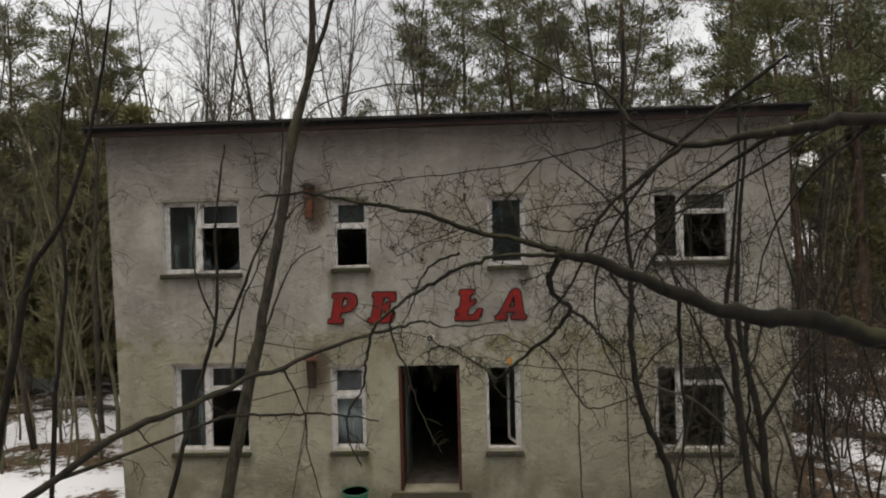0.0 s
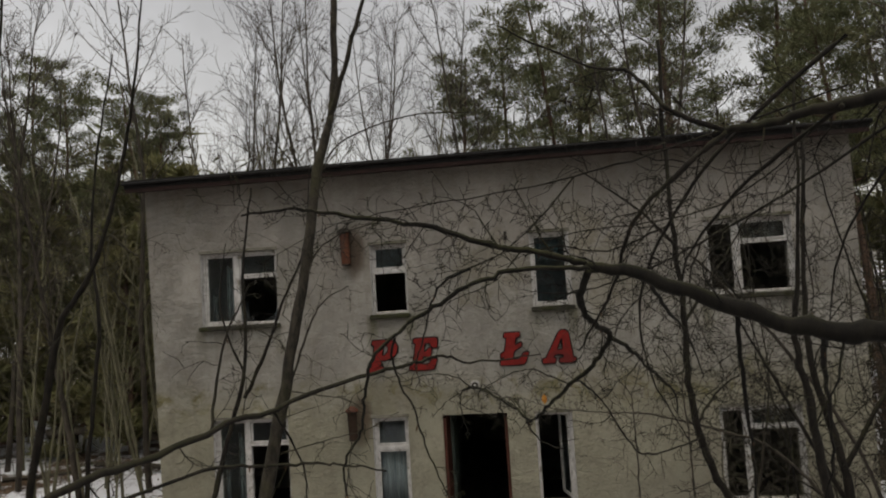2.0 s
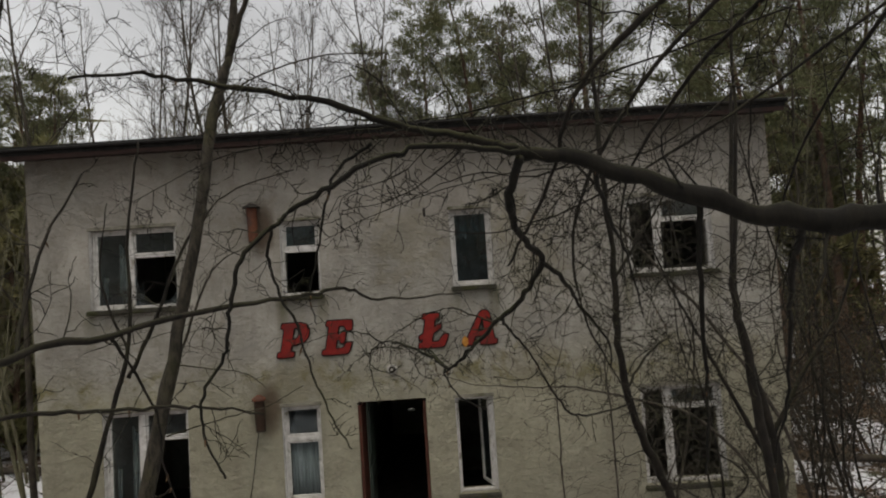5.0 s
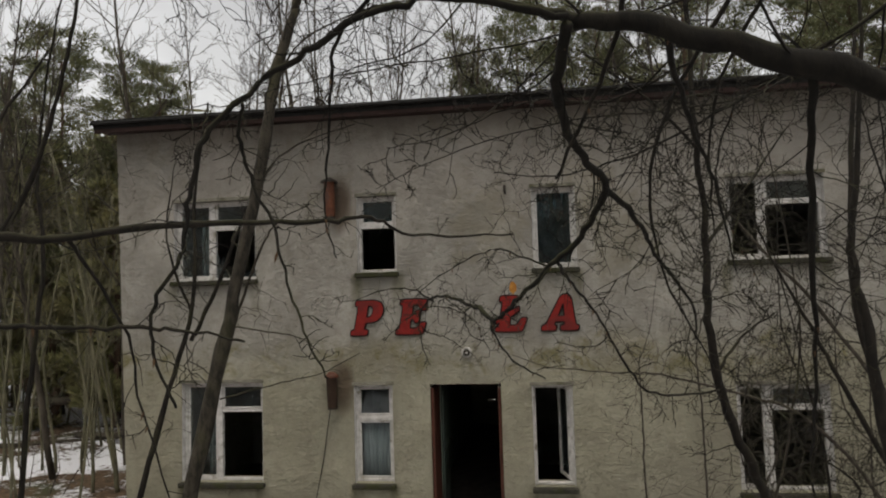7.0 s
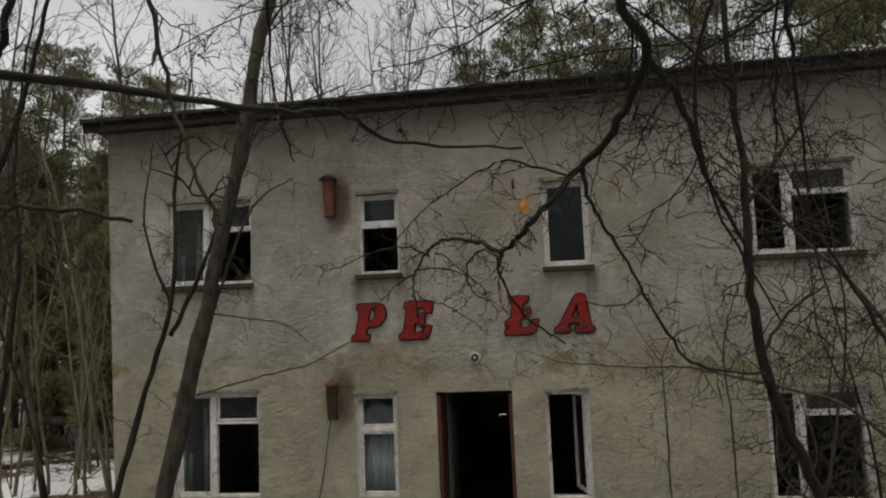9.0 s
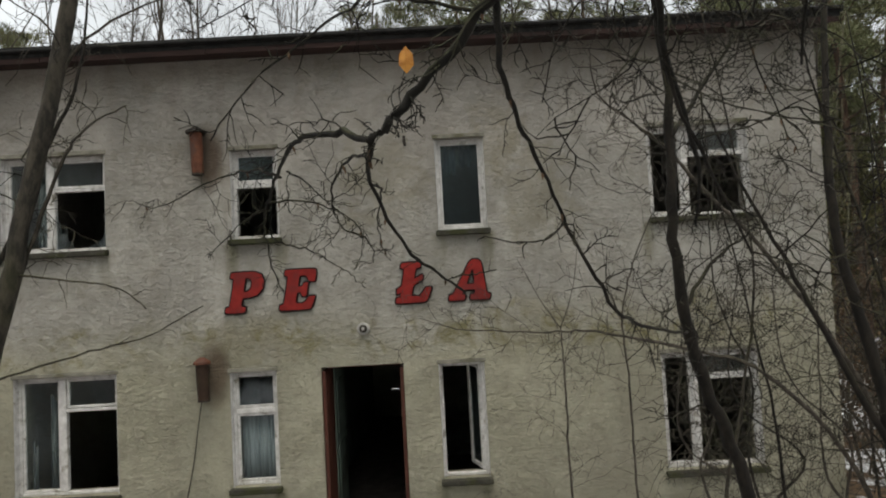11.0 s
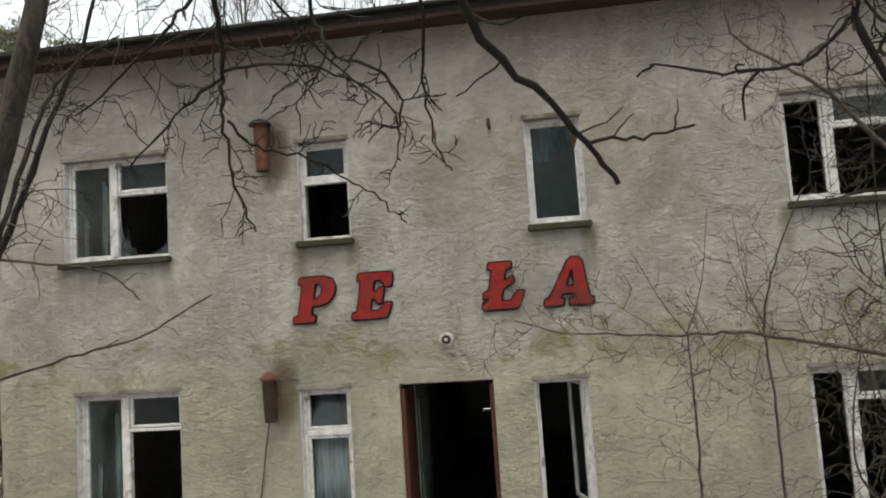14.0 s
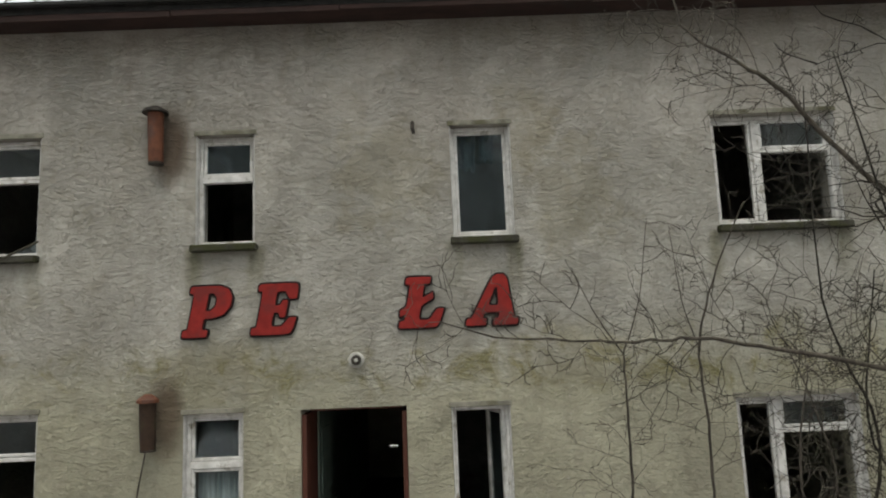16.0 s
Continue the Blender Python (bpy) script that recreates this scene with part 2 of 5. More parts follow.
LETTER_BLACK = mottled("black_outline", (0.008, 0.006, 0.006), (0.02, 0.013, 0.012), 12, 0.95)
CLAY = mottled("rusty_vent_pipe", (0.08, 0.029, 0.016), (0.135, 0.05, 0.026), 9, 0.8, 0.004, (0.08, 0.04, 0.03), 4.0)
CLAY_DARK = mottled("mossy_vent_pipe", (0.022, 0.0125, 0.008), (0.042, 0.024, 0.0145), 9, 0.9, 0.004, (0.04, 0.032, 0.016), 5.0)
DARK_METAL = mottled("dark_weathered_metal", (0.02, 0.018, 0.016), (0.06, 0.05, 0.042), 12, 0.6, 0.002, metal=0.5)
LAMP_WHITE = mottled("aged_white_enamel", (0.28, 0.275, 0.25), (0.42, 0.41, 0.38), 14, 0.4)
GREEN_PLASTIC = mottled("faded_green_plastic", (0.02, 0.09, 0.05), (0.035, 0.14, 0.08), 8, 0.55, 0.001, (0.06, 0.06, 0.04), 3.0)
INSIDE = mottled("damp_interior_plaster", (0.16, 0.17, 0.14), (0.27, 0.27, 0.23), 3, 0.9, 0.004, (0.08, 0.07, 0.055), 0.8)
INSIDE_GREEN = mottled("green_oil_paint", (0.09, 0.125, 0.105), (0.15, 0.19, 0.165), 4, 0.5, 0.002, (0.05, 0.055, 0.04), 1.2)
FLOORING = mottled("dirty_floor", (0.05, 0.043, 0.036), (0.11, 0.095, 0.08), 5, 0.9)
RAG = mottled("faded_rag", (0.06, 0.075, 0.078), (0.19, 0.215, 0.215), 5, 0.9, 0.003, (0.07, 0.085, 0.08), 5.0, stretch=(5, 5, 0.8))
CURTAIN = mottled("grey_curtain_cloth", (0.20, 0.23, 0.25), (0.36, 0.39, 0.41), 4, 0.9, 0.003, stretch=(6, 6, 0.5))
GLASS = glass_material("dusty_window_glass", (0.8, 0.86, 0.85), 0.035)
GLASS_DULL = glass_material("dull_window_glass", (0.34, 0.5, 0.54), 0.05)
GLASS_DUSTY = glass_material("broken_dusty_glass", (0.7, 0.74, 0.74), 0.14)
GROUND = ground_material()
BARK = bark_material("dark_bark", (0.006, 0.005, 0.0038), (0.021, 0.017, 0.0125), 0.3)
BARK_PALE = bark_material("grey_brown_bark", (0.014, 0.0118, 0.009), (0.058, 0.05, 0.037), 0.45)
BARK_TWIG = bark_material("pale_twig_bark", (0.028, 0.0235, 0.019), (0.09, 0.077, 0.062), 0.2)
BARK_MOSSY = bark_material("mossy_bark", (0.004, 0.0034, 0.0025), (0.0125, 0.0107, 0.0073), 0.5)
BARK_FAR = bark_material("far_bark", (0.03, 0.026, 0.021), (0.085, 0.071, 0.055), 0.25, 6.0)
BARK_YOUNG = bark_material("greenish_young_bark", (0.075, 0.072, 0.046), (0.18, 0.168, 0.108), 0.3, 8.0)
BARK_PINE = bark_material("pine_bark", (0.05, 0.032, 0.022), (0.13, 0.08, 0.055), 0.1, 9.0)
DEAD_LEAF = mottled("dry_brown_leaf", (0.05, 0.03, 0.016), (0.12, 0.07, 0.035), 20, 0.8)


def needle_material(name, dark, light, dry):
    k = Nodes(name)
    info = k.put("NewGeometry").outputs["Random Per Island"]
    tone = k.mix(info, dark, light)
    tone = k.mix(k.ramp(k.noise(k.place(), 0.7, 3), 0.45, 0.7), tone, dry)
    return k.finish(tone, 0.75)


NEEDLES = needle_material("pine_needles", (0.06, 0.07, 0.032), (0.15, 0.162, 0.078), (0.13, 0.125, 0.06))
OLIVE_NEEDLES = needle_material("olive_needles", (0.1, 0.105, 0.042), (0.23, 0.225, 0.1), (0.21, 0.185, 0.085))


# ---- mesh tools ----
class Mesh:
    """Collects corners and faces for one mesh."""

    def __init__(self):
        self.v, self.f = [], []

    def box(self, x0, x1, y0, y1, z0, z1, c=0.0):
        """A box, with its edges cut at c where c is given."""
        if c <= 0:
            n = len(self.v)
            self.v += [(x, y, z) for x in (x0, x1) for y in (y0, y1) for z in (z0, z1)]
            self.f += [tuple(n + i for i in q) for q in ((0, 1, 3, 2), (4, 6, 7, 5), (0, 4, 5, 1), (2, 3, 7, 6), (0, 2, 6, 4), (1, 5, 7, 3))]
            return self
        b = bmesh.new()
        bmesh.ops.create_cube(b, size=1.0, matrix=Matrix.Translation(((x0 + x1) / 2, (y0 + y1) / 2, (z0 + z1) / 2)) @ Matrix.Diagonal((x1 - x0, y1 - y0, z1 - z0, 1)))
        bmesh.ops.bevel(b, geom=b.edges[:], offset=c, segments=1, affect="EDGES")
        n = len(self.v)
        b.verts.index_update()
        self.v += [tuple(q.co) for q in b.verts]
        self.f += [tuple(n + q.index for q in face.verts) for face in b.faces]
        b.free()
        return self

    def tube(self, points, radii, sides=6, close=True):
        n0 = len(self.v)
        last = len(points) - 1
        for i, p in enumerate(points):
            a, b = points[max(i - 1, 0)], points[min(i + 1, last)]
            d = (b[0] - a[0], b[1] - a[1], b[2] - a[2])
            l = math.sqrt(d[0] ** 2 + d[1] ** 2 + d[2] ** 2) or 1.0
            d = (d[0] / l, d[1] / l, d[2] / l)
            u = (0.0, -d[2], d[1]) if abs(d[0]) < 0.8 else (-d[2], 0.0, d[0])
            m = math.sqrt(u[0] ** 2 + u[1] ** 2 + u[2] ** 2)
            u = (u[0] / m, u[1] / m, u[2] / m)
            w = (d[1] * u[2] - d[2] * u[1], d[2] * u[0] - d[0] * u[2], d[0] * u[1] - d[1] * u[0])
            r = radii[i]
            for s in range(sides):
                c, e = math.cos(6.28319 * s / sides) * r, math.sin(6.28319 * s / sides) * r
                self.v.append((p[0] + u[0] * c + w[0] * e, p[1] + u[1] * c + w[1] * e, p[2] + u[2] * c + w[2] * e))
        for i in range(last):
            for s in range(sides):
                a, b = n0 + i * sides + s, n0 + i * sides + (s + 1) % sides
                self.f.append((a, b, b + sides, a + sides))
        if close:
            self.f.append(tuple(n0 + s for s in reversed(range(sides))))
            self.f.append(tuple(n0 + last * sides + s for s in range(sides)))
        return self

    def data(self, name, material, smooth=False):
        me = bpy.data.meshes.new(name)
        me.from_pydata(self.v, [], self.f)
        me.materials.append(material)
        if smooth:
            me.polygons.foreach_set("use_smooth", [True] * len(me.polygons))
        me.update()
        return me


def part(name, mesh, material, parent=None, label="", smooth=False):
    ob = new(name, mesh.data(name, material, smooth) if isinstance(mesh, Mesh) else mesh)
    if parent:
        ob.parent = parent
    if label:
        ob["label"] = label
    return ob


# ---- ground ----
SLOPE = ((-60, 6.0), (-20, 4.2), (-14, 3.5), (-11.4, 2.4), (-10.2, 1.8), (-9.3, 1.42), (-8.1, 1.22), (-6.8, 0.92), (-5, 0.45), (-3, 0.0), (-1, -0.25), (30, -0.3), (120, 1.5), (600, 8))


def ground_z(x, y):
    for (a, za), (b, zb) in zip(SLOPE, SLOPE[1:]):
        if y <= b:
            k = max(0.0, min(1.0, (y - a) / (b - a)))
            z = za + (zb - za) * k
            break
    else:
        z = SLOPE[-1][1]
    out = max(0.0, abs(x - 1) - 7) * (0.02 if y > -3 else 0.0)
    return z + out + (0.0 if -1.5 < y < 9 and -5.5 < x < 7 else 0.12 * noise.noise((x * 0.35, y * 0.35, 0)) + 0.35 * noise.noise((x * 0.06, y * 0.06, 3)) * min(1, max(0, abs(y) - 8) / 20))


axis = sorted({*np.arange(-30, 34, 0.8).round(2), *np.arange(-70, 71, 5.0), -600, -350, -200, -120, 120, 200, 350, 600})
land = Mesh()
for yy in axis:
    for xx in axis:
        land.v.append((xx, yy, ground_z(xx, yy)))
w = len(axis)
land.f = [(j * w + i, j * w + i + 1, (j + 1) * w + i + 1, (j + 1) * w + i) for j in range(w - 1) for i in range(w - 1)]
tagged(part("ground", land, GROUND, smooth=True), "brown leaf litter with melting snow patches on the forest floor", "ground", kind="structure")

# ---- house ----
OPENINGS = {"upper": [(-3.92, -2.6, 3.66, 4.87), (-1.035, -0.44, 3.7, 4.83), (1.54, 2.16, 3.68, 4.84), (4.21, 5.49, 3.7, 4.85)],
            "lower": [(-3.8, -2.52, 0.66, 2.12), (-1.13, -0.55, 0.66, 2.06), (0.0, 1.02, -0.03, 2.06), (1.45, 2.02, 0.63, 2.03), (4.2, 5.4, 0.58, 2.01)]}
LEFT, RIGHT, BACK, TOP, THICK = -4.78, 6.4, 8.5, 6.0, 0.38
house = tagged(new("house"), "abandoned two-storey house with stained beige roughcast plaster", "house")


def lean(x, z):
    """The outer corners lean a little outwards towards the top."""
    k = (z - 3.2) / 2.8
    return x - 0.085 * k if x == LEFT else x + 0.03 * k if x == RIGHT else x


def front_wall():
    """A wall of one piece with all openings cut through, and their reveals."""
    b = bmesh.new()
    holes = OPENINGS["upper"] + OPENINGS["lower"]
    xs = sorted({LEFT, RIGHT, *[h[0] for h in holes], *[h[1] for h in holes]})
    zs = sorted({-0.7, TOP, *[h[2] for h in holes], *[h[3] for h in holes]})
    at = {}

    def corner(x, y, z):
        if (x, y, z) not in at:
            at[x, y, z] = b.verts.new((lean(x, z), y, z))
        return at[x, y, z]

    full = {}
    for i in range(len(xs) - 1):
        for j in range(len(zs) - 1):
            cx, cz = (xs[i] + xs[i + 1]) / 2, (zs[j] + zs[j + 1]) / 2
            full[i, j] = not any(h[0] < cx < h[1] and h[2] < cz < h[3] for h in holes)
    for (i, j), solid in full.items():
        x0, x1, z0, z1 = xs[i], xs[i + 1], zs[j], zs[j + 1]
        if solid:
            b.faces.new([corner(*q) for q in ((x0, 0, z0), (x1, 0, z0), (x1, 0, z1), (x0, 0, z1))])
            b.faces.new([corner(*q) for q in ((x0, THICK, z1), (x1, THICK, z1), (x1, THICK, z0), (x0, THICK, z0))])
        for di, dj, quad in ((-1, 0, ((x0, 0, z1), (x0, THICK, z1), (x0, THICK, z0), (x0, 0, z0))), (1, 0, ((x1, 0, z0), (x1, THICK, z0), (x1, THICK, z1), (x1, 0, z1))),
                             (0, -1, ((x0, 0, z0), (x0, THICK, z0), (x1, THICK, z0), (x1, 0, z0))), (0, 1, ((x1, 0, z1), (x1, THICK, z1), (x0, THICK, z1), (x0, 0, z1)))):
            if solid and not full.get((i + di, j + dj), False):
                b.faces.new([corner(*q) for q in quad])
    me = bpy.data.meshes.new("wall_front")
    b.to_mesh(me)
    b.free()
    me.materials.append(PLASTER)
    return me


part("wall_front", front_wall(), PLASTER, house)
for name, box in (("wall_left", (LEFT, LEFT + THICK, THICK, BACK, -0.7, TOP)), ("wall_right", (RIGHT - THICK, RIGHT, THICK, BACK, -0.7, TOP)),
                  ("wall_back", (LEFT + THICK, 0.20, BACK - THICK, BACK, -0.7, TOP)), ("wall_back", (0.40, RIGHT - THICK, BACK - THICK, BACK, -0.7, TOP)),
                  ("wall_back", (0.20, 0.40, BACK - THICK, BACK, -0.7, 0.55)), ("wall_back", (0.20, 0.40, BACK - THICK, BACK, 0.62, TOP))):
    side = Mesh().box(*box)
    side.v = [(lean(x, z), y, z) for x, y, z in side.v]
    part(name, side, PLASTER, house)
for name, z0, z1, mat in (("ground_floor_slab", -0.2, -0.04, FLOORING), ("upper_floor_slab", 2.55, 2.8, INSIDE), ("attic_slab", 5.5, 5.65, INSIDE)):
    part(name, Mesh().box(LEFT + THICK, RIGHT - THICK, THICK, BACK - THICK, z0, z1), mat, house)
for x in (-1.9, -0.28, 1.3, 2.9):
    for z0, z1 in ((-0.04, 2.55), (2.8, 5.5)):
        part("partition_wall", Mesh().box(x - 0.06, x + 0.06, THICK, BACK - THICK, z0, z1), INSIDE_GREEN if x in (-0.28, 1.3) and z0 < 1 else INSIDE, house)
for x0, x1 in ((LEFT + THICK, -1.96), (-1.84, -0.34), (1.36, 2.84), (2.96, RIGHT - THICK)):
    for z0, z1 in ((-0.04, 2.55), (2.8, 5.5)):
        part("partition_wall", Mesh().box(x0, x1, 4.0, 4.12, z0, z1), INSIDE, house)
# the roof: a low felt-covered deck with a boarded overhang
roof = Mesh()
roof.box(LEFT - 0.26, RIGHT + 0.2, -0.4, BACK + 0.3, 6.06, 6.13)
roof.v = [(x, y, z + 0.035 * (y + 0.4)) for x, y, z in roof.v]
part("roof", roof, ROOFING, house, "dark bitumen felt roof with a ragged edge")
rng = random.Random(4)
x = LEFT - 0.22
while x < RIGHT + 0.1:
    step = min(rng.uniform(1.6, 2.6), RIGHT + 0.16 - x)
    drop = rng.uniform(-0.012, 0.012)
    part("fascia_board", Mesh().box(x, x + step - 0.008, -0.372, -0.345, 5.945 + drop, 6.055, 0.004), FASCIA, house, "red-brown painted fascia board, peeling")
    x += step
for k in range(3):
    part("soffit_board", Mesh().box(LEFT - 0.2, RIGHT + 0.14, -0.34 + k * 0.112, -0.235 + k * 0.112, 5.985 + k * 0.003, 6.01 + k * 0.003), FASCIA, house)
part("felt_apron", Mesh().box(LEFT - 0.225, RIGHT + 0.165, -0.379, -0.3735, 6.0, 6.064, 0.001), ROOFING, house, "strip of black felt turned down over the fascia")
part("gutter", Mesh().tube([(LEFT - 0.24, -0.42, 6.075), (RIGHT + 0.18, -0.42, 6.1)], [0.022, 0.022], 8), ROOFING, house, smooth=True)


def bar(parent, name, x0, x1, y0, y1, z0, z1, material=None, label=""):
    return part(name, Mesh().box(x0, x1, y0, y1, z0, z1, 0.006), material or WHITE_PAINT, parent, label)


def window(hole, style):
    x0, x1, z0, z1 = hole
    f, ya, yb = 0.046, 0.10, 0.17
    ring = Mesh()
    ring.box(x0 + 0.002, x0 + f, ya, yb, z0 + 0.002, z1 - 0.002, 0.006).box(x1 - f, x1 - 0.002, ya, yb, z0 + 0.002, z1 - 0.002, 0.006)
    ring.box(x0 + f, x1 - f, ya, yb, z1 - f, z1 - 0.002, 0.006).box(x0 + f, x1 - f, ya, yb, z0 + 0.002, z0 + f * 0.9, 0.006)
    win = part("window", ring, WHITE_PAINT, house, "white wooden window with flaking paint")
    sill = Mesh().box(x0 - 0.03, x1 + 0.03, -0.085, 0.10, z0 - 0.075, z0 - 0.004, 0.012)
    part("sill", sill, SILL, win, "mossy concrete sill")
    # painted reveals on both sides
    for a, b in ((x0 + 0.002, x0 + 0.012), (x1 - 0.012, x1 - 0.002)):
        bar(win, "reveal_board", a, b, 0.004, ya, z0, z1 - 0.01)
    part("lintel_strip", Mesh().box(x0 - 0.02, x1 + 0.02, -0.010, 0.0, z1 - 0.004, z1 + 0.045, 0.004), LINTEL, win)

    def leaf(a, b, c, d, glass=None, cloth=False):
        s = 0.03
        sash = Mesh()
        sash.box(a, a + s, ya + 0.012, yb - 0.012, c, d, 0.005).box(b - s, b, ya + 0.012, yb - 0.012, c, d, 0.005)
        sash.box(a + s, b - s, ya + 0.012, yb - 0.012, c, c + s, 0.005).box(a + s, b - s, ya + 0.012, yb - 0.012, d - s, d, 0.005)
        sh = part("sash", sash, WHITE_PAINT, win)
        if glass:
            p = part("pane", Mesh().box(a + s - 0.004, b - s + 0.004, 0.132, 0.136, c + s - 0.004, d - s + 0.004), glass, win)
            p.visible_shadow = False
        if cloth in ("torn", "reflection_rag"):
            # two hanging rags with a gap; behind the single pane they imitate a reflection
            for u0, u1, v0, v1 in ((0.02, 0.2, 0.0, 0.4), (0.6, 0.98, 0.0, 0.82)) if cloth == "torn" else ((0.06, 0.4, 0.66, 0.97), (0.5, 0.82, 0.74, 0.98)):
                rag = Mesh()
                for i in range(13):
                    u = u0 + (u1 - u0) * i / 12
                    xx = a + s + (b - a - 2 * s) * u
                    yy = 0.25 + 0.02 * math.sin(i * 1.5) + 0.01 * math.sin(i * 3.1 + u0 * 9)
                    rag.v += [(xx, yy, c + (d - c) * (v0 + 0.03 * math.sin(i * 1.1))), (xx + 0.01, yy, c + (d - c) * (v1 + 0.04 * math.sin(i * 0.6 + 1.0)))]
                rag.f = [(2 * i, 2 * i + 2, 2 * i + 3, 2 * i + 1) for i in range(12)]
                part("curtain", rag, RAG, win, "torn grey-green rag of curtain, in the single pane standing in for a reflection", True).modifiers.new("thickness", "SOLIDIFY").thickness = 0.003
        elif cloth:
            folds = Mesh()
            n = 26
            for i in range(n + 1):
                xx = a + s + (b - a - 2 * s) * i / n
                yy = 0.235 + 0.018 * math.sin(i * 1.9) + 0.01 * math.sin(i * 0.7)
                folds.v += [(xx, yy, c), (xx, yy, d)]
            folds.f = [(2 * i, 2 * i + 2, 2 * i + 3, 2 * i + 1) for i in range(n)]
            cl = part("curtain", folds, CURTAIN, win, "grey net curtain", True)
            solid = cl.modifiers.new("thickness", "SOLIDIFY")
            solid.thickness = 0.004

    a, b, c, d = x0 + f + 0.002, x1 - f - 0.002, z0 + f * 0.9 + 0.002, z1 - f - 0.002
    if style[0] == "wide":
        m = x0 + (x1 - x0) * style[5]
        bar(win, "mullion", m - 0.04, m + 0.04, ya - 0.006, yb, c, d)
        t = c + (d - c) * style[1]
        bar(win, "transom", m + 0.041, b, ya - 0.004, yb, t - 0.019, t + 0.019)
        leaf(a, m - 0.042, c, d, style[2], style[4])
        leaf(m + 0.043, b, t + 0.027, d, GLASS)
        if style[3] == "broken":
            # jagged pieces of glass left in the lower corners
            w, h = b - m - 0.043, t - 0.027 - c
            for shard in (((0, 0), (0.34, 0), (0.3, 0.16), (0.22, 0.12), (0.17, 0.5), (0.12, 0.26), (0, 0.62)), ((1, 0), (1, 0.3), (0.86, 0.12), (0.6, 0))):
                piece = Mesh()
                n = len(shard)
                for yy in (0.132, 0.136):
                    piece.v += [(m + 0.043 + w * u, yy, c + h * v) for u, v in shard]
                piece.f = [tuple(range(n)), tuple(range(2 * n - 1, n - 1, -1))] + [(i, (i + 1) % n, n + (i + 1) % n, n + i) for i in range(n)]
                part("broken_pane", piece, GLASS_DUSTY, win, "jagged remains of a broken pane").visible_shadow = False
        elif style[3]:
            leaf(m + 0.043, b, c, t - 0.027, style[3])
    elif style[0] == "hopper":
        t = c + (d - c) * style[1]
        bar(win, "transom", a - 0.004, b + 0.004, ya - 0.006, yb, t - 0.035, t + 0.035)
        leaf(a, b, t + 0.037, d, None if style[2] else GLASS_DULL)
        if style[2]:
            # the dusty film gives this pane its whitish reflection as colour
            tilt = Mesh().box(a + 0.03, b - 0.03, 0, 0.004, 0, d - t - 0.1)
            tilt.v = [(x, y + 0.15 + 0.38 * z, z * 0.93 + t + 0.07) for x, y, z in tilt.v]
            part("tilted_pane", tilt, GLASS_DUSTY, win, "pane tilted inwards, its whitish reflection put into a dusty film").visible_shadow = False
            leaf(a, b, c, t - 0.037, style[2], style[3])
    elif style[0] == "single":
        # rags added behind this pane for the pale blotches of a reflection
        leaf(a, b, c, d, GLASS_DULL, "reflection_rag")
    else:
        # the leaf stands open into the room
        s, y = 0.035, b - 0.03
        sash = Mesh().box(y, y + 0.04, yb, yb + 0.05, c, d, 0.005).box(y, y + 0.04, yb + 0.38, yb + 0.43, c, d, 0.005)
        sash.box(y, y + 0.04, yb + 0.05, yb + 0.38, c, c + 0.05, 0.005).box(y, y + 0.04, yb + 0.05, yb + 0.38, d - 0.05, d, 0.005)
        sash.v = [(x - 0.3 * (y - yb), y, z) for x, y, z in sash.v]
        part("sash", sash, WHITE_PAINT, win, "white sash standing open")
        pane = Mesh().box(y + 0.018, y + 0.022, yb + 0.05, yb + 0.38, c + 0.05, d - 0.05)
        pane.v = [(x - 0.3 * (y - yb), y, z) for x, y, z in pane.v]
        p = part("pane", pane, GLASS, win)
        p.visible_shadow = False
    return win


up, low = OPENINGS["upper"], OPENINGS["lower"]
window(up[0], ("wide", 0.66, GLASS, "broken", "torn", 0.45))
window(up[1], ("hopper", 0.62, None, False))
window(up[2], ("single",))
window(up[3], ("wide", 0.69, None, None, False, 0.385))
window(low[0], ("wide", 0.72, GLASS, None, "torn", 0.44))
window(low[1], ("hopper", 0.66, GLASS, True))
window(low[3], ("open",))
window(low[4], ("wide", 0.78, None, None, False, 0.36))

# the doorway: painted lining boards and a leaf folded back into the hall
x0, x1, z0, z1 = low[2]
lining = Mesh().box(x0 + 0.002, x0 + 0.05, 0.03, 0.62, z0, z1 - 0.05, 0.006).box(x1 - 0.05, x1 - 0.002, 0.03, 0.62, z0, z1 - 0.05, 0.006).box(x0 + 0.05, x1 - 0.05, 0.2, 0.3, z1 - 0.035, z1 - 0.002, 0.006)
door = part("door", lining, DOOR_PAINT, house, "red-brown wooden door frame, its leaf folded inwards")
leaf = part("door_leaf", Mesh().box(x0 + 0.02, x0 + 0.065, 0.63, 1.5, z0 + 0.01, z1 - 0.06, 0.006), INSIDE_GREEN, door, "grey-green door leaf folded back into the hall")
for z in (0.25, 1.1):
    part("door_panel", Mesh().box(x0 + 0.065, x0 + 0.077, 0.75, 1.38, z, z + 0.7, 0.008), INSIDE_GREEN, door)
part("door_handle", Mesh().tube([(x0 + 0.065, 1.44, 1.0), (x0 + 0.115, 1.44, 1.0), (x0 + 0.115, 1.34, 0.99)], [0.009] * 3, 8), DARK_METAL, door, "dark metal door handle", True)
part("doorstep", Mesh().box(x0 - 0.15, x1 + 0.15, -0.55, -0.004, -0.45, -0.045, 0.02), SILL, house, "worn concrete doorstep")

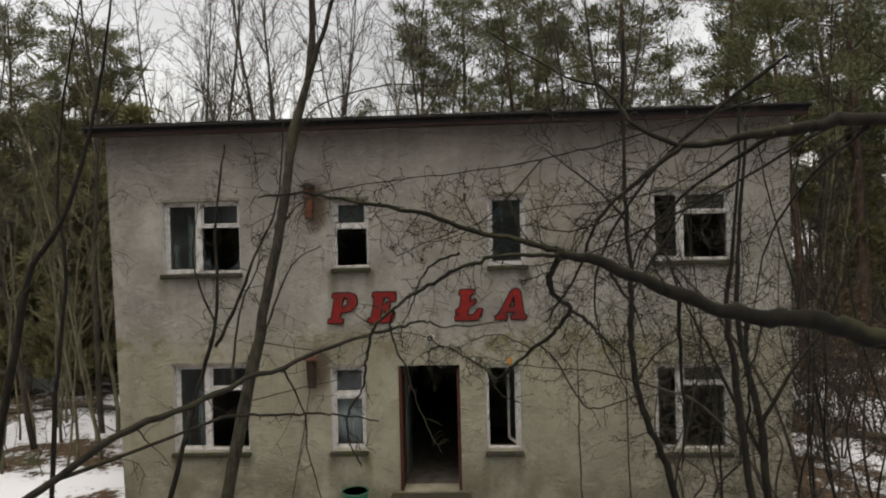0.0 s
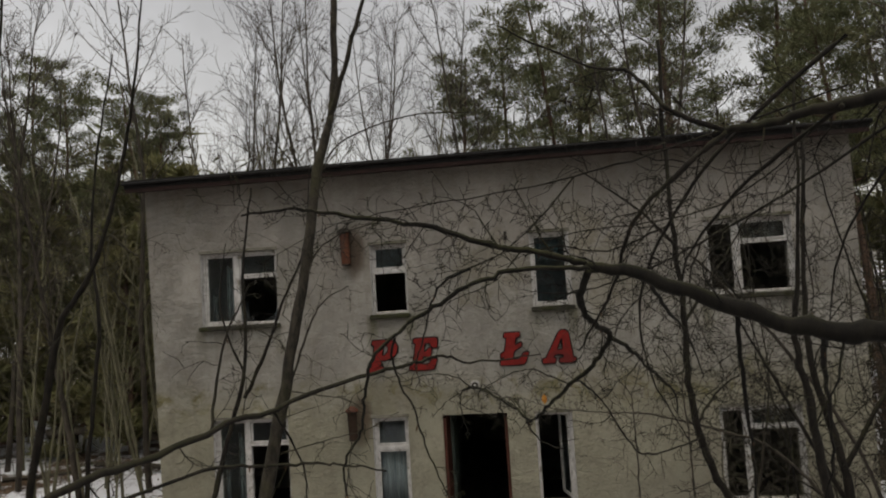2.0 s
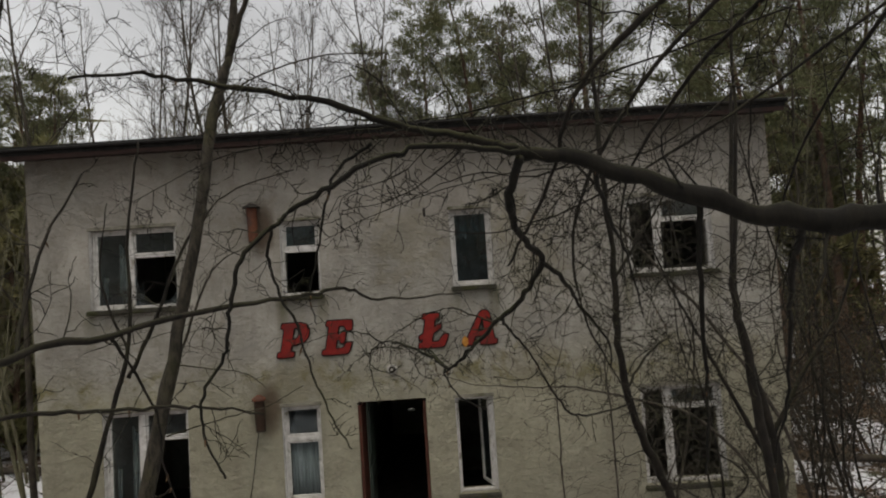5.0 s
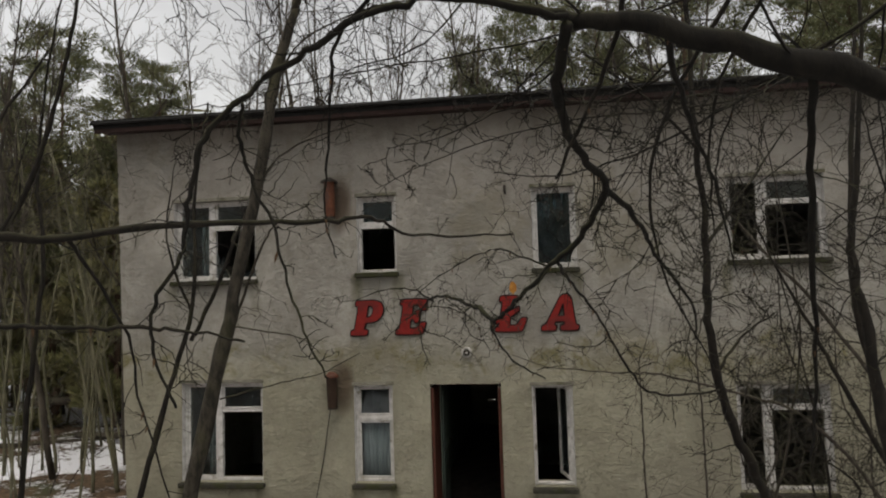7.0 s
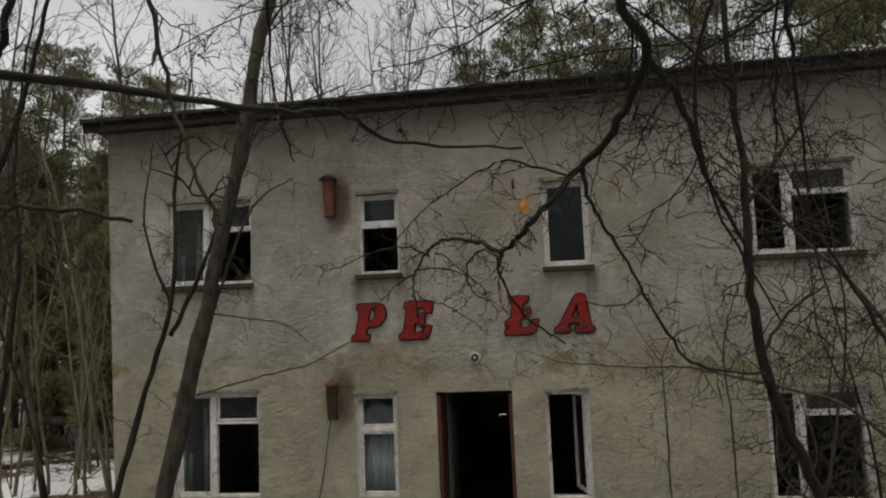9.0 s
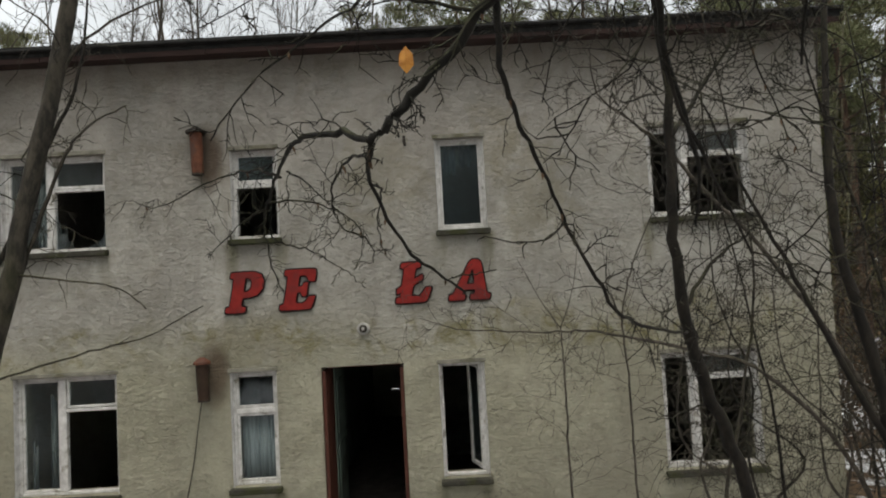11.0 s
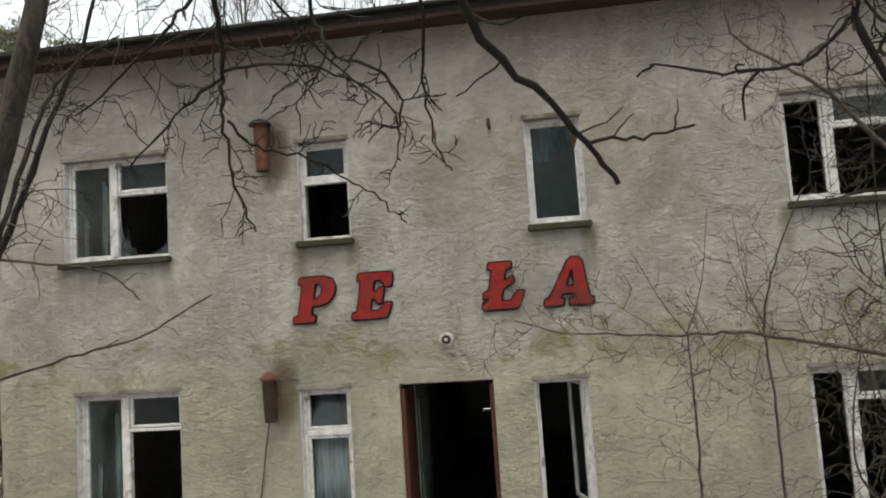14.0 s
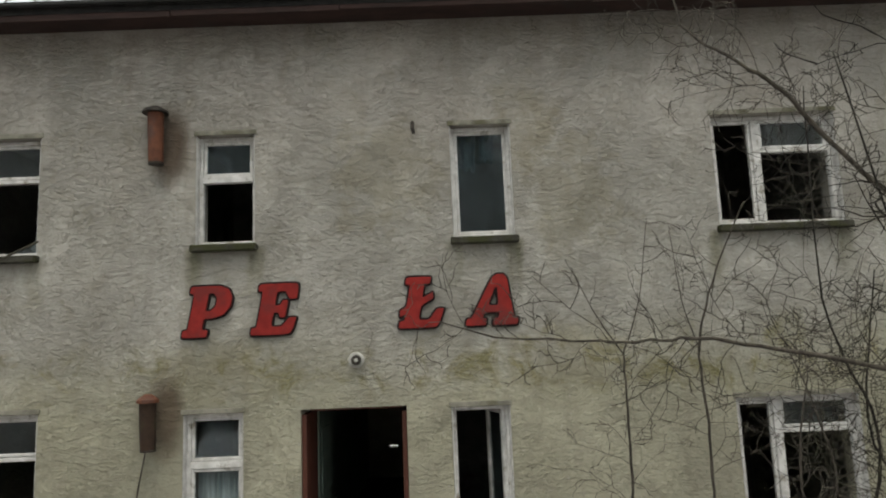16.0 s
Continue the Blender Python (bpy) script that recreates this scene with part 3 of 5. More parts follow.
# ---- things on the wall ----
SHAPES = {
    "P": ([(0, 0), (.52, 0), (.52, .14), (.40, .15), (.40, .36), (.56, .36), (.78, .42), (.9, .58), (.9, .76), (.8, .93), (.6, 1), (0, 1), (0, .86), (.1, .85), (.1, .15), (0, .14)],
          [(.40, .51), (.5, .51), (.59, .6), (.59, .76), (.5, .85), (.40, .85)]),
    "E": ([(0, 0), (.84, 0), (.9, .33), (.74, .33), (.62, .16), (.40, .16), (.40, .43), (.5, .43), (.55, .33), (.66, .33), (.66, .67), (.55, .67), (.5, .57), (.40, .57), (.40, .84), (.58, .84), (.68, .69), (.84, .69), (.82, 1), (0, 1), (0, .86), (.1, .85), (.1, .15), (0, .14)], None),
    "Ł": ([(0, 0), (.82, 0), (.9, .37), (.74, .37), (.62, .16), (.40, .16), (.40, .43), (.64, .57), (.6, .7), (.40, .58), (.40, .85), (.52, .86), (.52, 1), (0, 1), (0, .86), (.1, .85), (.1, .42), (-.03, .35), (.0, .22), (.1, .27), (.1, .15), (0, .14)], None),
    "A": ([(-.08, 0), (.34, 0), (.34, .13), (.25, .14), (.28, .25), (.58, .25), (.58, .14), (.48, .13), (.48, 0), (1.0, 0), (1.0, .13), (.9, .15), (.64, .92), (.54, 1), (.40, 1), (.31, .92), (.02, .15), (-.08, .13)],
          [(.33, .39), (.54, .39), (.46, .74), (.41, .74)]),
}


def rounded(points):
    for cut in (0.1, 0.25):
        out = []
        for i, b in enumerate(points):
            a, c = points[i - 1], points[(i + 1) % len(points)]
            out.append((b[0] + (a[0] - b[0]) * cut, b[1] + (a[1] - b[1]) * cut))
            out.append((b[0] + (c[0] - b[0]) * cut, b[1] + (c[1] - b[1]) * cut))
        points = out
    return out


def letter_curve(name, char, depth, grow, material):
    cu = bpy.data.curves.new(name, "CURVE")
    cu.dimensions, cu.fill_mode, cu.extrude, cu.offset, cu.bevel_depth = "2D", "BOTH", depth, grow, 0.003
    for outline in SHAPES[char]:
        if outline:
            pts = rounded(outline)
            sp = cu.splines.new("POLY")
            sp.points.add(len(pts) - 1)
            for q, (a, b) in zip(sp.points, pts):
                q.co = ((a + 0.2 * b) * 0.47, b * 0.5, 0, 1)
            sp.use_cyclic_u = True
    cu.materials.append(material)
    tmp = bpy.data.objects.new(name, cu)
    me = bpy.data.meshes.new_from_object(tmp)
    bpy.data.objects.remove(tmp)
    return me


for char, x, z, tilt in (("P", -1.145, 2.785, 0), ("E", -0.475, 2.785, 0), ("Ł", 0.965, 2.795, 0), ("A", 1.66, 2.795, 0)):
    back = new("sign_letter", letter_curve("outline", char, 0.006, 0.015, LETTER_BLACK))
    back.matrix_world = pose(x, -0.016, z, 90, 0, 0)
    part("letter_face", letter_curve("letter_face", char, 0.006, -0.004, LETTER_RED), LETTER_RED, back).location = (0, 0, 0.016)
    tagged(back, "red slanted slab-serif letter %s with a black outline, on the plaster" % char, "sign letter", "letters over the door")


def wall_vent(x, z0, z1, paint):
    v = new("wall_vent")
    h = z1 - z0
    part("pipe", Mesh().tube([(0.012, -0.095, 0), (0.004, -0.095, h * 0.5), (0, -0.095, h - 0.04)], [0.07, 0.075, 0.078], 16), paint, v)
    part("rim", Mesh().tube([(0.012, -0.095, -0.004), (0.012, -0.095, 0.018)], [0.073, 0.074], 16), DARK_METAL, v)
    if paint is CLAY:
        part("cap", Mesh().tube([(0, -0.095, h - 0.045), (0, -0.095, h - 0.02), (0, -0.095, h + 0.015), (0, -0.095, h + 0.03)], [0.128, 0.122, 0.06, 0.03], 16), DARK_METAL, v)
    else:
        part("cap", Mesh().tube([(0, -0.095, h - 0.05), (0, -0.095, h - 0.02), (0, -0.095, h + 0.03)], [0.104, 0.1, 0.03], 16), CLAY, v, "rusty red hood")
    for k in (0.12, 0.8):
        part("bracket", Mesh().box(-0.02, 0.02, -0.03, -0.002, (z1 - z0) * k, (z1 - z0) * k + 0.03), DARK_METAL, v)
    v.location = (x, 0, z0)
    return tagged(v, "rusty red-brown vent pipe with a dark cap, fixed to the plaster", "vent pipe", "vent pipes on the wall")


wall_vent(-1.41, 4.52, 5.09, CLAY)
wall_vent(-1.43, 1.74, 2.24, CLAY_DARK)
pts = [(-1.47 - 0.36 * (k / 12) ** 1.1, -0.03 - 0.02 * math.sin(k), 1.72 - 1.9 * k / 12) for k in range(13)]
tagged(part("cable", Mesh().tube(pts, [0.007] * 13, 6), DARK_METAL, smooth=True), "thin dark cable hanging down the wall", "cable")
lamp = part("wall_lamp", Mesh().tube([(0, 0, 0), (0, -0.03, 0), (0, -0.05, 0)], [0.075, 0.078, 0.06], 20), LAMP_WHITE)
part("glass_ring", Mesh().tube([(0, -0.05, 0), (0, -0.075, 0)], [0.05, 0.042], 20), DARK_METAL, lamp, "dark lamp socket")
part("bulb_seat", Mesh().tube([(0, -0.075, 0), (0, -0.09, 0)], [0.02, 0.012], 14), LAMP_WHITE, lamp)
lamp.location = (0.55, -0.001, 2.51)
tagged(lamp, "small round white wall lamp without its bulb", "wall lamp")
hook = part("iron_hook", Mesh().tube([(0, 0, 0.06), (0, -0.05, 0.05), (0, -0.06, -0.02), (0.01, -0.055, -0.07)], [0.018, 0.018, 0.02, 0.016], 8), DARK_METAL, smooth=True)
hook.location = (1.17, 0, 4.82)
tagged(hook, "short dark iron hook in the plaster", "hook")
bin_ = part("bucket", Mesh().tube([(0, 0, 0), (0, 0, 0.38), (0, 0, 0.4), (0, 0, 0.4), (0, 0, 0.03)], [0.16, 0.2, 0.215, 0.19, 0.15], 20), GREEN_PLASTIC, smooth=False)
bin_.location = (-0.68, -0.42, -0.26)
tagged(bin_, "faded green plastic bin beside the doorstep", "bin")
part("rim", Mesh().tube([(0, 0, 0.385), (0, 0, 0.405)], [0.218, 0.218], 20, False), GREEN_PLASTIC, bin_)


# ---- trees ----
YELLOW_LEAF = mottled("orange_yellow_leaf", (0.35, 0.13, 0.02), (0.55, 0.26, 0.05), 60, 0.6)
def wander(rng, p, d, length, n, bend, pull):
    """A crooked line of n steps from p along d; pull lifts or drops it on the way."""
    pts, step = [tuple(p)], length / n
    d = Vector(d).normalized()
    q = Vector(p)
    for i in range(n):
        d = (d + Vector((rng.gauss(0, bend), rng.gauss(0, bend), rng.gauss(0, bend) + pull))).normalized()
        q = q + d * step
        pts.append(tuple(q))
    return pts, d


def taper(n, r0, r1):
    return [r0 + (r1 - r0) * i / (n - 1) for i in range(n)]


def sprout(m, rng, pts, r, level, count, length, start=0.15, bend=0.16, pull=0.0, spread=0.9, kids=4, sink=None, thin=0.0028, last=5):
    """Side shoots along a limb, each with its own shoots down to level 0. sink takes each first shoot as a mesh of its own."""
    for i in range(count):
        k = start + (1 - start) * (i + rng.random()) / count
        f = k * (len(pts) - 1)
        j = min(int(f), len(pts) - 2)
        a, b = Vector(pts[j]), Vector(pts[j + 1])
        p = a.lerp(b, f - j)
        along = (b - a).normalized()
        side = along.cross(Vector((rng.gauss(0, 1), rng.gauss(0, 1), rng.gauss(0, 1)))).normalized()
        d = along * rng.uniform(0.3, 0.9) + side * spread
        l = length * rng.uniform(0.5, 1.3) * (1.1 - 0.5 * k)
        rr = max(thin, r * (1 - 0.6 * k) * rng.uniform(0.35, 0.55))
        n = 6 if level > 0 else last
        line, _ = wander(rng, p, d, l, n, bend, pull)
        one = Mesh() if sink else m
        one.tube(line, taper(n + 1, rr, max(thin * 0.5, rr * 0.35)), 5 if rr > 0.012 else 3, False)
        if level > 0:
            sprout(one, rng, line, rr, level - 1, max(2, kids + rng.randint(-1, 1)), l * 0.6, 0.12, bend, pull, spread, kids, None, thin, last)
        if sink:
            sink(one)


def smooth_line(points, n=6):
    """A soft line through a few control points."""
    out = []
    for i in range(len(points) - 1):
        p0, p1, p2, p3 = [Vector(points[min(max(j, 0), len(points) - 1)]) for j in (i - 1, i, i + 1, i + 2)]
        for k in range(n):
            t = k / n
            out.append(tuple(0.5 * (2 * p1 + (p2 - p0) * t + (2 * p0 - 5 * p1 + 4 * p2 - p3) * t * t + (3 * p1 - p0 - 3 * p2 + p3) * t ** 3)))
    out.append(tuple(points[-1]))
    return out


def knobbly(rng, pts, r0, r1):
    return [max(0.0015, r * rng.uniform(0.9, 1.12)) for r in taper(len(pts), r0, r1)]


def crooked(rng, pts, r):
    """Small kinks along a line, its two ends kept."""
    out, k = [pts[0]], min(0.005, 0.12 * r + 0.002)
    for p in pts[1:-1]:
        out.append((p[0] + rng.gauss(0, k), p[1] + rng.gauss(0, k), p[2] + rng.gauss(0, k)))
    return out + [pts[-1]]


def hand_tree(name, seed, trunk, limbs, material, label, category, group="", leaves=0, kids=4, thin=0.0028):
    """A tree or bush near the path. trunk and limbs: (control points, thick end, thin end, shoots, shoot length, depth)."""
    rng = random.Random(seed)
    root = new(name)
    pts = crooked(rng, smooth_line(trunk[0]), trunk[1])
    part("trunk", Mesh().tube(pts, knobbly(rng, pts, trunk[1], trunk[2]), 10), material, root, smooth=True)

    def twig(mesh):
        part("twig", mesh, material, root)

    if trunk[3]:
        sprout(None, rng, pts, max(trunk[1] * 0.35, 0.008), trunk[5], trunk[3], trunk[4], 0.25, 0.26, -0.01, 0.9, kids, twig, thin)
    lines = []
    for points, r0, r1, count, length, depth in limbs:
        line = crooked(rng, smooth_line(points), r0)
        part("limb", Mesh().tube(line, knobbly(rng, line, r0, r1), 8), material, root, smooth=True)
        lines.append(line)
        if count:
            sprout(None, rng, line, max(r0 * 0.6, thin * 1.6), depth, count, length, 0.05, 0.27, -0.03, 0.9, kids, twig, thin)
    for i in range(leaves):
        line = rng.choice(lines or [pts])
        p = Vector(rng.choice(line)) + Vector((rng.gauss(0, 0.002), rng.gauss(0, 0.002), 0.0))
        a = Vector((rng.gauss(0, 0.4), rng.gauss(0, 0.4), -2)).normalized()
        l = rng.uniform(0.015, 0.03)
        part("catkin", Mesh().tube([tuple(p), tuple(p + a * l * 0.35), tuple(p + a * l)], [0.0012, 0.0036, 0.001], 5), DEAD_LEAF, root)
    return tagged(root, label, category, group)


def bare_tree(seed, height, r, limbs=18, depth=2, first=0.3, material=None, spread=0.5, kids=5):
    rng = random.Random(seed)
    root = new("bare_tree")
    pts, _ = wander(rng, (0, 0, -0.3), (rng.gauss(0, 0.07), rng.gauss(0, 0.07), 1), height, 12, 0.05, 0.06)
    part("trunk", Mesh().tube(pts, taper(13, r, 0.012), 7), material or BARK_FAR, root, smooth=True)
    sprout(None, rng, pts, r * 0.75, depth, limbs, height * 0.2, first, 0.13, 0.08, spread, kids, lambda mesh: part("limb", mesh, material or BARK_FAR, root), 0.0075, 3)
    return root


def needle_pad(crown, rng, centre, out, wide, flat, count):
    """A flat tuft of needle sprays round the end of a pine twig."""
    for s in range(count):
        a = Vector((rng.gauss(0, 1), rng.gauss(0, 1), rng.gauss(0, 1)))
        a = a.normalized() * rng.random() ** 0.4
        e = centre + Vector((a.x * wide, a.y * wide, a.z * flat))
        d = (a * 0.8 + out * 0.5 + Vector((rng.gauss(0, 0.4), rng.gauss(0, 0.4), 0.45 + rng.gauss(0, 0.3)))).normalized()
        w = d.cross(Vector((rng.gauss(0, 1), rng.gauss(0, 1), rng.gauss(0, 1)))).normalized() * rng.uniform(0.012, 0.03)
        tip = e + d * rng.uniform(0.12, 0.24)
        n = len(crown.v)
        crown.v += [tuple(e + w), tuple(e - w), tuple(tip)]
        crown.f.append((n, n + 1, n + 2))


def pine_tree(seed, height, r, first=0.45, limbs=26, name="pine_tree", needles=None):
    """Bare below, above it crooked limbs that carry flat pads of needles, with gaps between them."""
    rng = random.Random(seed)
    root = new(name)
    pts, _ = wander(rng, (0, 0, -0.3), (0, 0, 1), height, 10, 0.035, 0.05)
    part("trunk", Mesh().tube(pts, taper(11, r, 0.03), 8), BARK_PINE, root, smooth=True)
    crown = Mesh()
    grow = height / 15
    for i in range(limbs):
        k = first + (0.985 - first) * (i + rng.uniform(-0.6, 0.6)) / limbs
        k = min(max(k, first), 0.985)
        f = k * 10
        j = min(int(f), 9)
        p = Vector(pts[j]).lerp(Vector(pts[j + 1]), f - j)
        turn = i * 2.4 + rng.uniform(-0.7, 0.7)
        u = (k - first) / (1 - first)
        size = height * 0.17 * (0.55 + 1.5 * u * (1 - u) + 0.1) * (1.05 - 0.55 * u) * rng.uniform(0.7, 1.35)
        line, d = wander(rng, p, (math.cos(turn), math.sin(turn), rng.uniform(0.1, 0.6)), size, 5, 0.2, 0.05)
        part("limb", Mesh().tube(line, taper(6, 0.05 * (1.25 - k), 0.012), 4, False), BARK_PINE, root)
        for c in range(6):
            q = Vector(line[rng.choice((2, 3, 4, 5, 5))])
            side = Vector((rng.gauss(0, 1), rng.gauss(0, 1), rng.gauss(0.1, 0.35))).normalized()
            q2 = q + side * rng.uniform(0.1, 0.75) * grow
            crown_size = rng.uniform(0.26, 0.52) * grow
            needle_pad(crown, rng, q2, (d + side) * 0.5, crown_size, crown_size * 0.5, int(66 + 60 * crown_size))
    part("crown", crown, needles or NEEDLES, root)
    return root


def plant(kinds, places, label, category, group):
    """Sets out copies of a few trees; the first of each kind stands at its own first place."""
    used = set()
    for i, (x, y, size) in enumerate(places):
        ob = kinds[i % len(kinds)]
        turn = (i * 137.5) % 360
        m = pose(x, y, ground_z(x, y), 0, 0, turn)
        if ob.name in used:
            one = copy_thing(ob, m)
        else:
            used.add(ob.name)
            one = ob
            one.matrix_basis = m
        one.scale = (size, size, size)
        tagged(one, label, category, group)


# the slim leaning tree in front of the left half of the house
hand_tree("slim_tree", 11, ([(-1.35, -5.1, 0.35), (-1.06, -4.95, 1.81), (-0.82, -4.86, 2.97), (-0.56, -4.77, 4.26), (-0.42, -4.68, 5.2), (-0.28, -4.59, 5.77), (-0.25, -4.5, 6.53), (-0.2, -4.5, 8.2)], 0.066, 0.026, 9, 0.9, 1),
          [([(-0.3, -4.6, 5.7), (-0.08, -4.7, 6.2), (0.15, -4.8, 6.8), (0.4, -4.9, 7.5)], 0.03, 0.012, 9, 0.8, 1),
           ([(-0.81, -4.83, 3.0), (-0.71, -4.8, 3.27), (-0.54, -4.8, 3.7), (-0.39, -4.8, 3.94), (-0.15, -4.8, 4.06)], 0.015, 0.004, 8, 0.4, 1),
           ([(-0.83, -4.88, 2.6), (-0.34, -4.9, 2.72), (-0.02, -4.9, 2.79), (0.27, -4.9, 2.93)], 0.006, 0.003, 2, 0.2, 0),
           ([(-0.8, -4.86, 3.16), (-0.37, -4.9, 3.09), (-0.16, -4.9, 3.04), (-0.03, -4.9, 2.93)], 0.006, 0.003, 3, 0.2, 0),
           ([(-0.58, -4.76, 4.2), (-0.3, -4.8, 4.5), (0.3, -5.0, 4.62)], 0.010, 0.004, 6, 0.4, 1),
           ([(-0.45, -4.7, 5.0), (-0.2, -4.7, 5.4), (0.5, -4.9, 5.55), (1.1, -5.0, 5.5)], 0.010, 0.004, 6, 0.5, 1)],
          BARK_PALE, "slim leafless tree leaning before the house wall", "tree", "young trees before the house")
hand_tree("slim_tree", 12, ([(-2.25, -4.3, 0.2), (-1.91, -4.2, 1.67), (-1.72, -4.12, 2.43), (-1.49, -4.05, 3.32), (-1.5, -3.97, 4.35), (-1.4, -3.9, 5.2)], 0.034, 0.008, 9, 0.6, 1),
          [([(-1.5, -4.05, 3.25), (-1.7, -4.1, 3.9), (-1.62, -4.1, 4.6)], 0.014, 0.004, 6, 0.5, 1),
           ([(-1.5, -4.05, 3.0), (-1.32, -4.05, 3.33), (-1.17, -4.05, 3.65), (-1.04, -4.05, 3.99), (-0.83, -4.05, 4.4), (-0.75, -4.05, 4.8), (-0.7, -4.05, 5.4)], 0.022, 0.006, 12, 0.5, 2)],
          BARK, "thin dark sapling leaning before the house wall", "tree", "young trees before the house")
# saplings at the left edge of the clearing
for seed, line, r in ((15, [(-4.3, -4.0, 0.2), (-3.74, -4.0, 3.12), (-3.52, -4.0, 3.93), (-3.19, -4.0, 4.41), (-2.85, -4.0, 5.39), (-2.63, -4.0, 6.43), (-2.5, -4.0, 7.6)], 0.045),
                      (17, [(-4.1, -3.0, 0.0), (-3.94, -3.0, 2.28), (-3.78, -3.0, 3.83), (-3.85, -3.0, 4.75), (-3.77, -3.0, 5.8), (-3.5, -3.0, 7.2)], 0.032),
                      (19, [(-5.4, -4.6, 0.2), (-5.0, -4.5, 2.5), (-4.6, -4.4, 4.4), (-4.1, -4.3, 6.2), (-3.9, -4.3, 7.8)], 0.045),
                      (20, [(-5.9, -3.4, 0.1), (-5.6, -3.4, 2.4), (-5.5, -3.4, 4.6), (-5.2, -3.4, 6.6), (-5.1, -3.4, 8.0)], 0.05)):
    hand_tree("sapling", seed, (line, r, 0.008, 13, 1.1, 2), [], BARK, "thin leafless sapling leaning over the clearing's edge", "tree", "saplings beside the house", kids=3)
# the dark tree before the right half of the house
hand_tree("dark_tree", 13, ([(3.4, -4.85, 0.3), (3.07, -4.95, 1.82), (2.83, -5.1, 2.39), (2.7, -5.25, 2.8), (2.64, -5.35, 3.3), (2.64, -5.42, 3.8), (2.58, -5.5, 4.4), (2.6, -5.5, 5.8)], 0.04, 0.013, 14, 0.8, 2),
          [([(2.72, -5.22, 2.68), (2.42, -5.8, 2.74), (2.15, -6.3, 2.82), (2.02, -6.5, 2.93), (1.91, -6.57, 3.13)], 0.007, 0.005, 9, 0.2, 1),
           ([(1.91, -6.57, 3.13), (1.85, -6.56, 3.08), (1.76, -6.55, 3.08), (1.67, -6.55, 3.1)], 0.003, 0.0015, 4, 0.08, 0),
           ([(2.7, -5.25, 2.78), (2.9, -5.1, 3.0), (3.15, -5.0, 3.15)], 0.012, 0.005, 6, 0.35, 1),
           ([(2.64, -5.4, 3.6), (2.9, -5.2, 3.9), (3.3, -5.0, 4.4)], 0.014, 0.005, 10, 0.6, 2),
           ([(2.6, -5.5, 4.2), (2.3, -5.6, 4.5), (1.9, -5.7, 4.8)], 0.012, 0.004, 9, 0.5, 1)],
          BARK, "dark leafless tree with many fine twigs", "tree", "young trees before the house")
hand_tree("dark_tree", 14, ([(4.25, -4.6, 0.3), (4.08, -4.6, 1.54), (4.02, -4.6, 2.3), (3.85, -4.6, 3.06), (3.84, -4.6, 3.88), (4.0, -4.5, 5.2)], 0.05, 0.012, 16, 0.9, 2),
          [([(4.03, -4.6, 2.25), (4.32, -4.6, 2.73), (4.7, -4.6, 3.27), (5.0, -4.6, 4.2)], 0.024, 0.006, 9, 0.6, 2),
           ([(4.05, -4.6, 1.9), (3.71, -4.6, 2.62), (3.54, -4.6, 2.99), (3.33, -4.6, 3.44), (3.1, -4.6, 4.0)], 0.022, 0.005, 10, 0.5, 2)],
          BARK, "dark leafless tree with a forked trunk", "tree", "young trees before the house")
hand_tree("dark_tree", 24, ([(3.5, -6.3, 0.7), (3.26, -6.2, 2.5), (3.19, -6.2, 3.17), (3.15, -6.2, 3.57), (3.21, -6.2, 3.95), (3.3, -6.2, 5.2)], 0.034, 0.008, 14, 0.7, 2), [],
          BARK, "dark leafless sapling with fine twigs", "tree", "young trees before the house", kids=3)
for seed, x, y, h in ((41, 5.0, -6.0, 5.0), (42, 4.7, -5.2, 5.4), (43, 5.8, -4.4, 5.6), (44, 3.9, -3.6, 5.0), (45, 6.4, -5.4, 5.2), (47, 6.9, -3.4, 5.4), (48, 7.4, -2.0, 5.0),
                         (61, 5.3, -3.4, 4.4), (63, 6.1, -1.6, 4.0), (65, 4.5, -2.2, 3.0), (67, 5.6, -5.2, 3.6), (69, 6.6, -4.4, 4.6), (71, 7.9, -3.6, 5.0), (73, 4.9, -1.4, 4.6), (75, 5.5, -2.7, 5.2), (77, 6.3, -0.9, 4.8), (79, 4.3, -3.0, 4.2), (81, 7.0, -1.0, 5.2), (83, 5.0, -4.2, 4.4),
                         (85, 4.2, -1.7, 2.6), (86, 4.7, -2.6, 2.8), (87, 5.2, -1.9, 3.2), (88, 3.9, -2.3, 2.4), (89, 5.7, -3.6, 3.0), (90, 5.9, -2.0, 4.2)):
    pick = random.Random(seed)
    lean_by = pick.uniform(-0.3, 0.15)
    hand_tree("thicket_sapling", seed, ([(x, y, ground_z(x, y) - 0.1), (x + pick.gauss(0, 0.2), y + 0.1, h * 0.22), (x + 0.2 * lean_by * h + pick.gauss(0, 0.2), y + 0.1, h * 0.4), (x + lean_by * h * 0.3 + pick.gauss(0, 0.22), y, h * 0.62), (x + lean_by * h * 0.6, y, h)], 0.019, 0.004, 18, 0.95, 2), [],
              BARK_TWIG if seed > 84 else BARK if seed % 2 else BARK_PALE, "leafless sapling with a tangle of thin twigs", "tree", "thicket beside the path", kids=4)
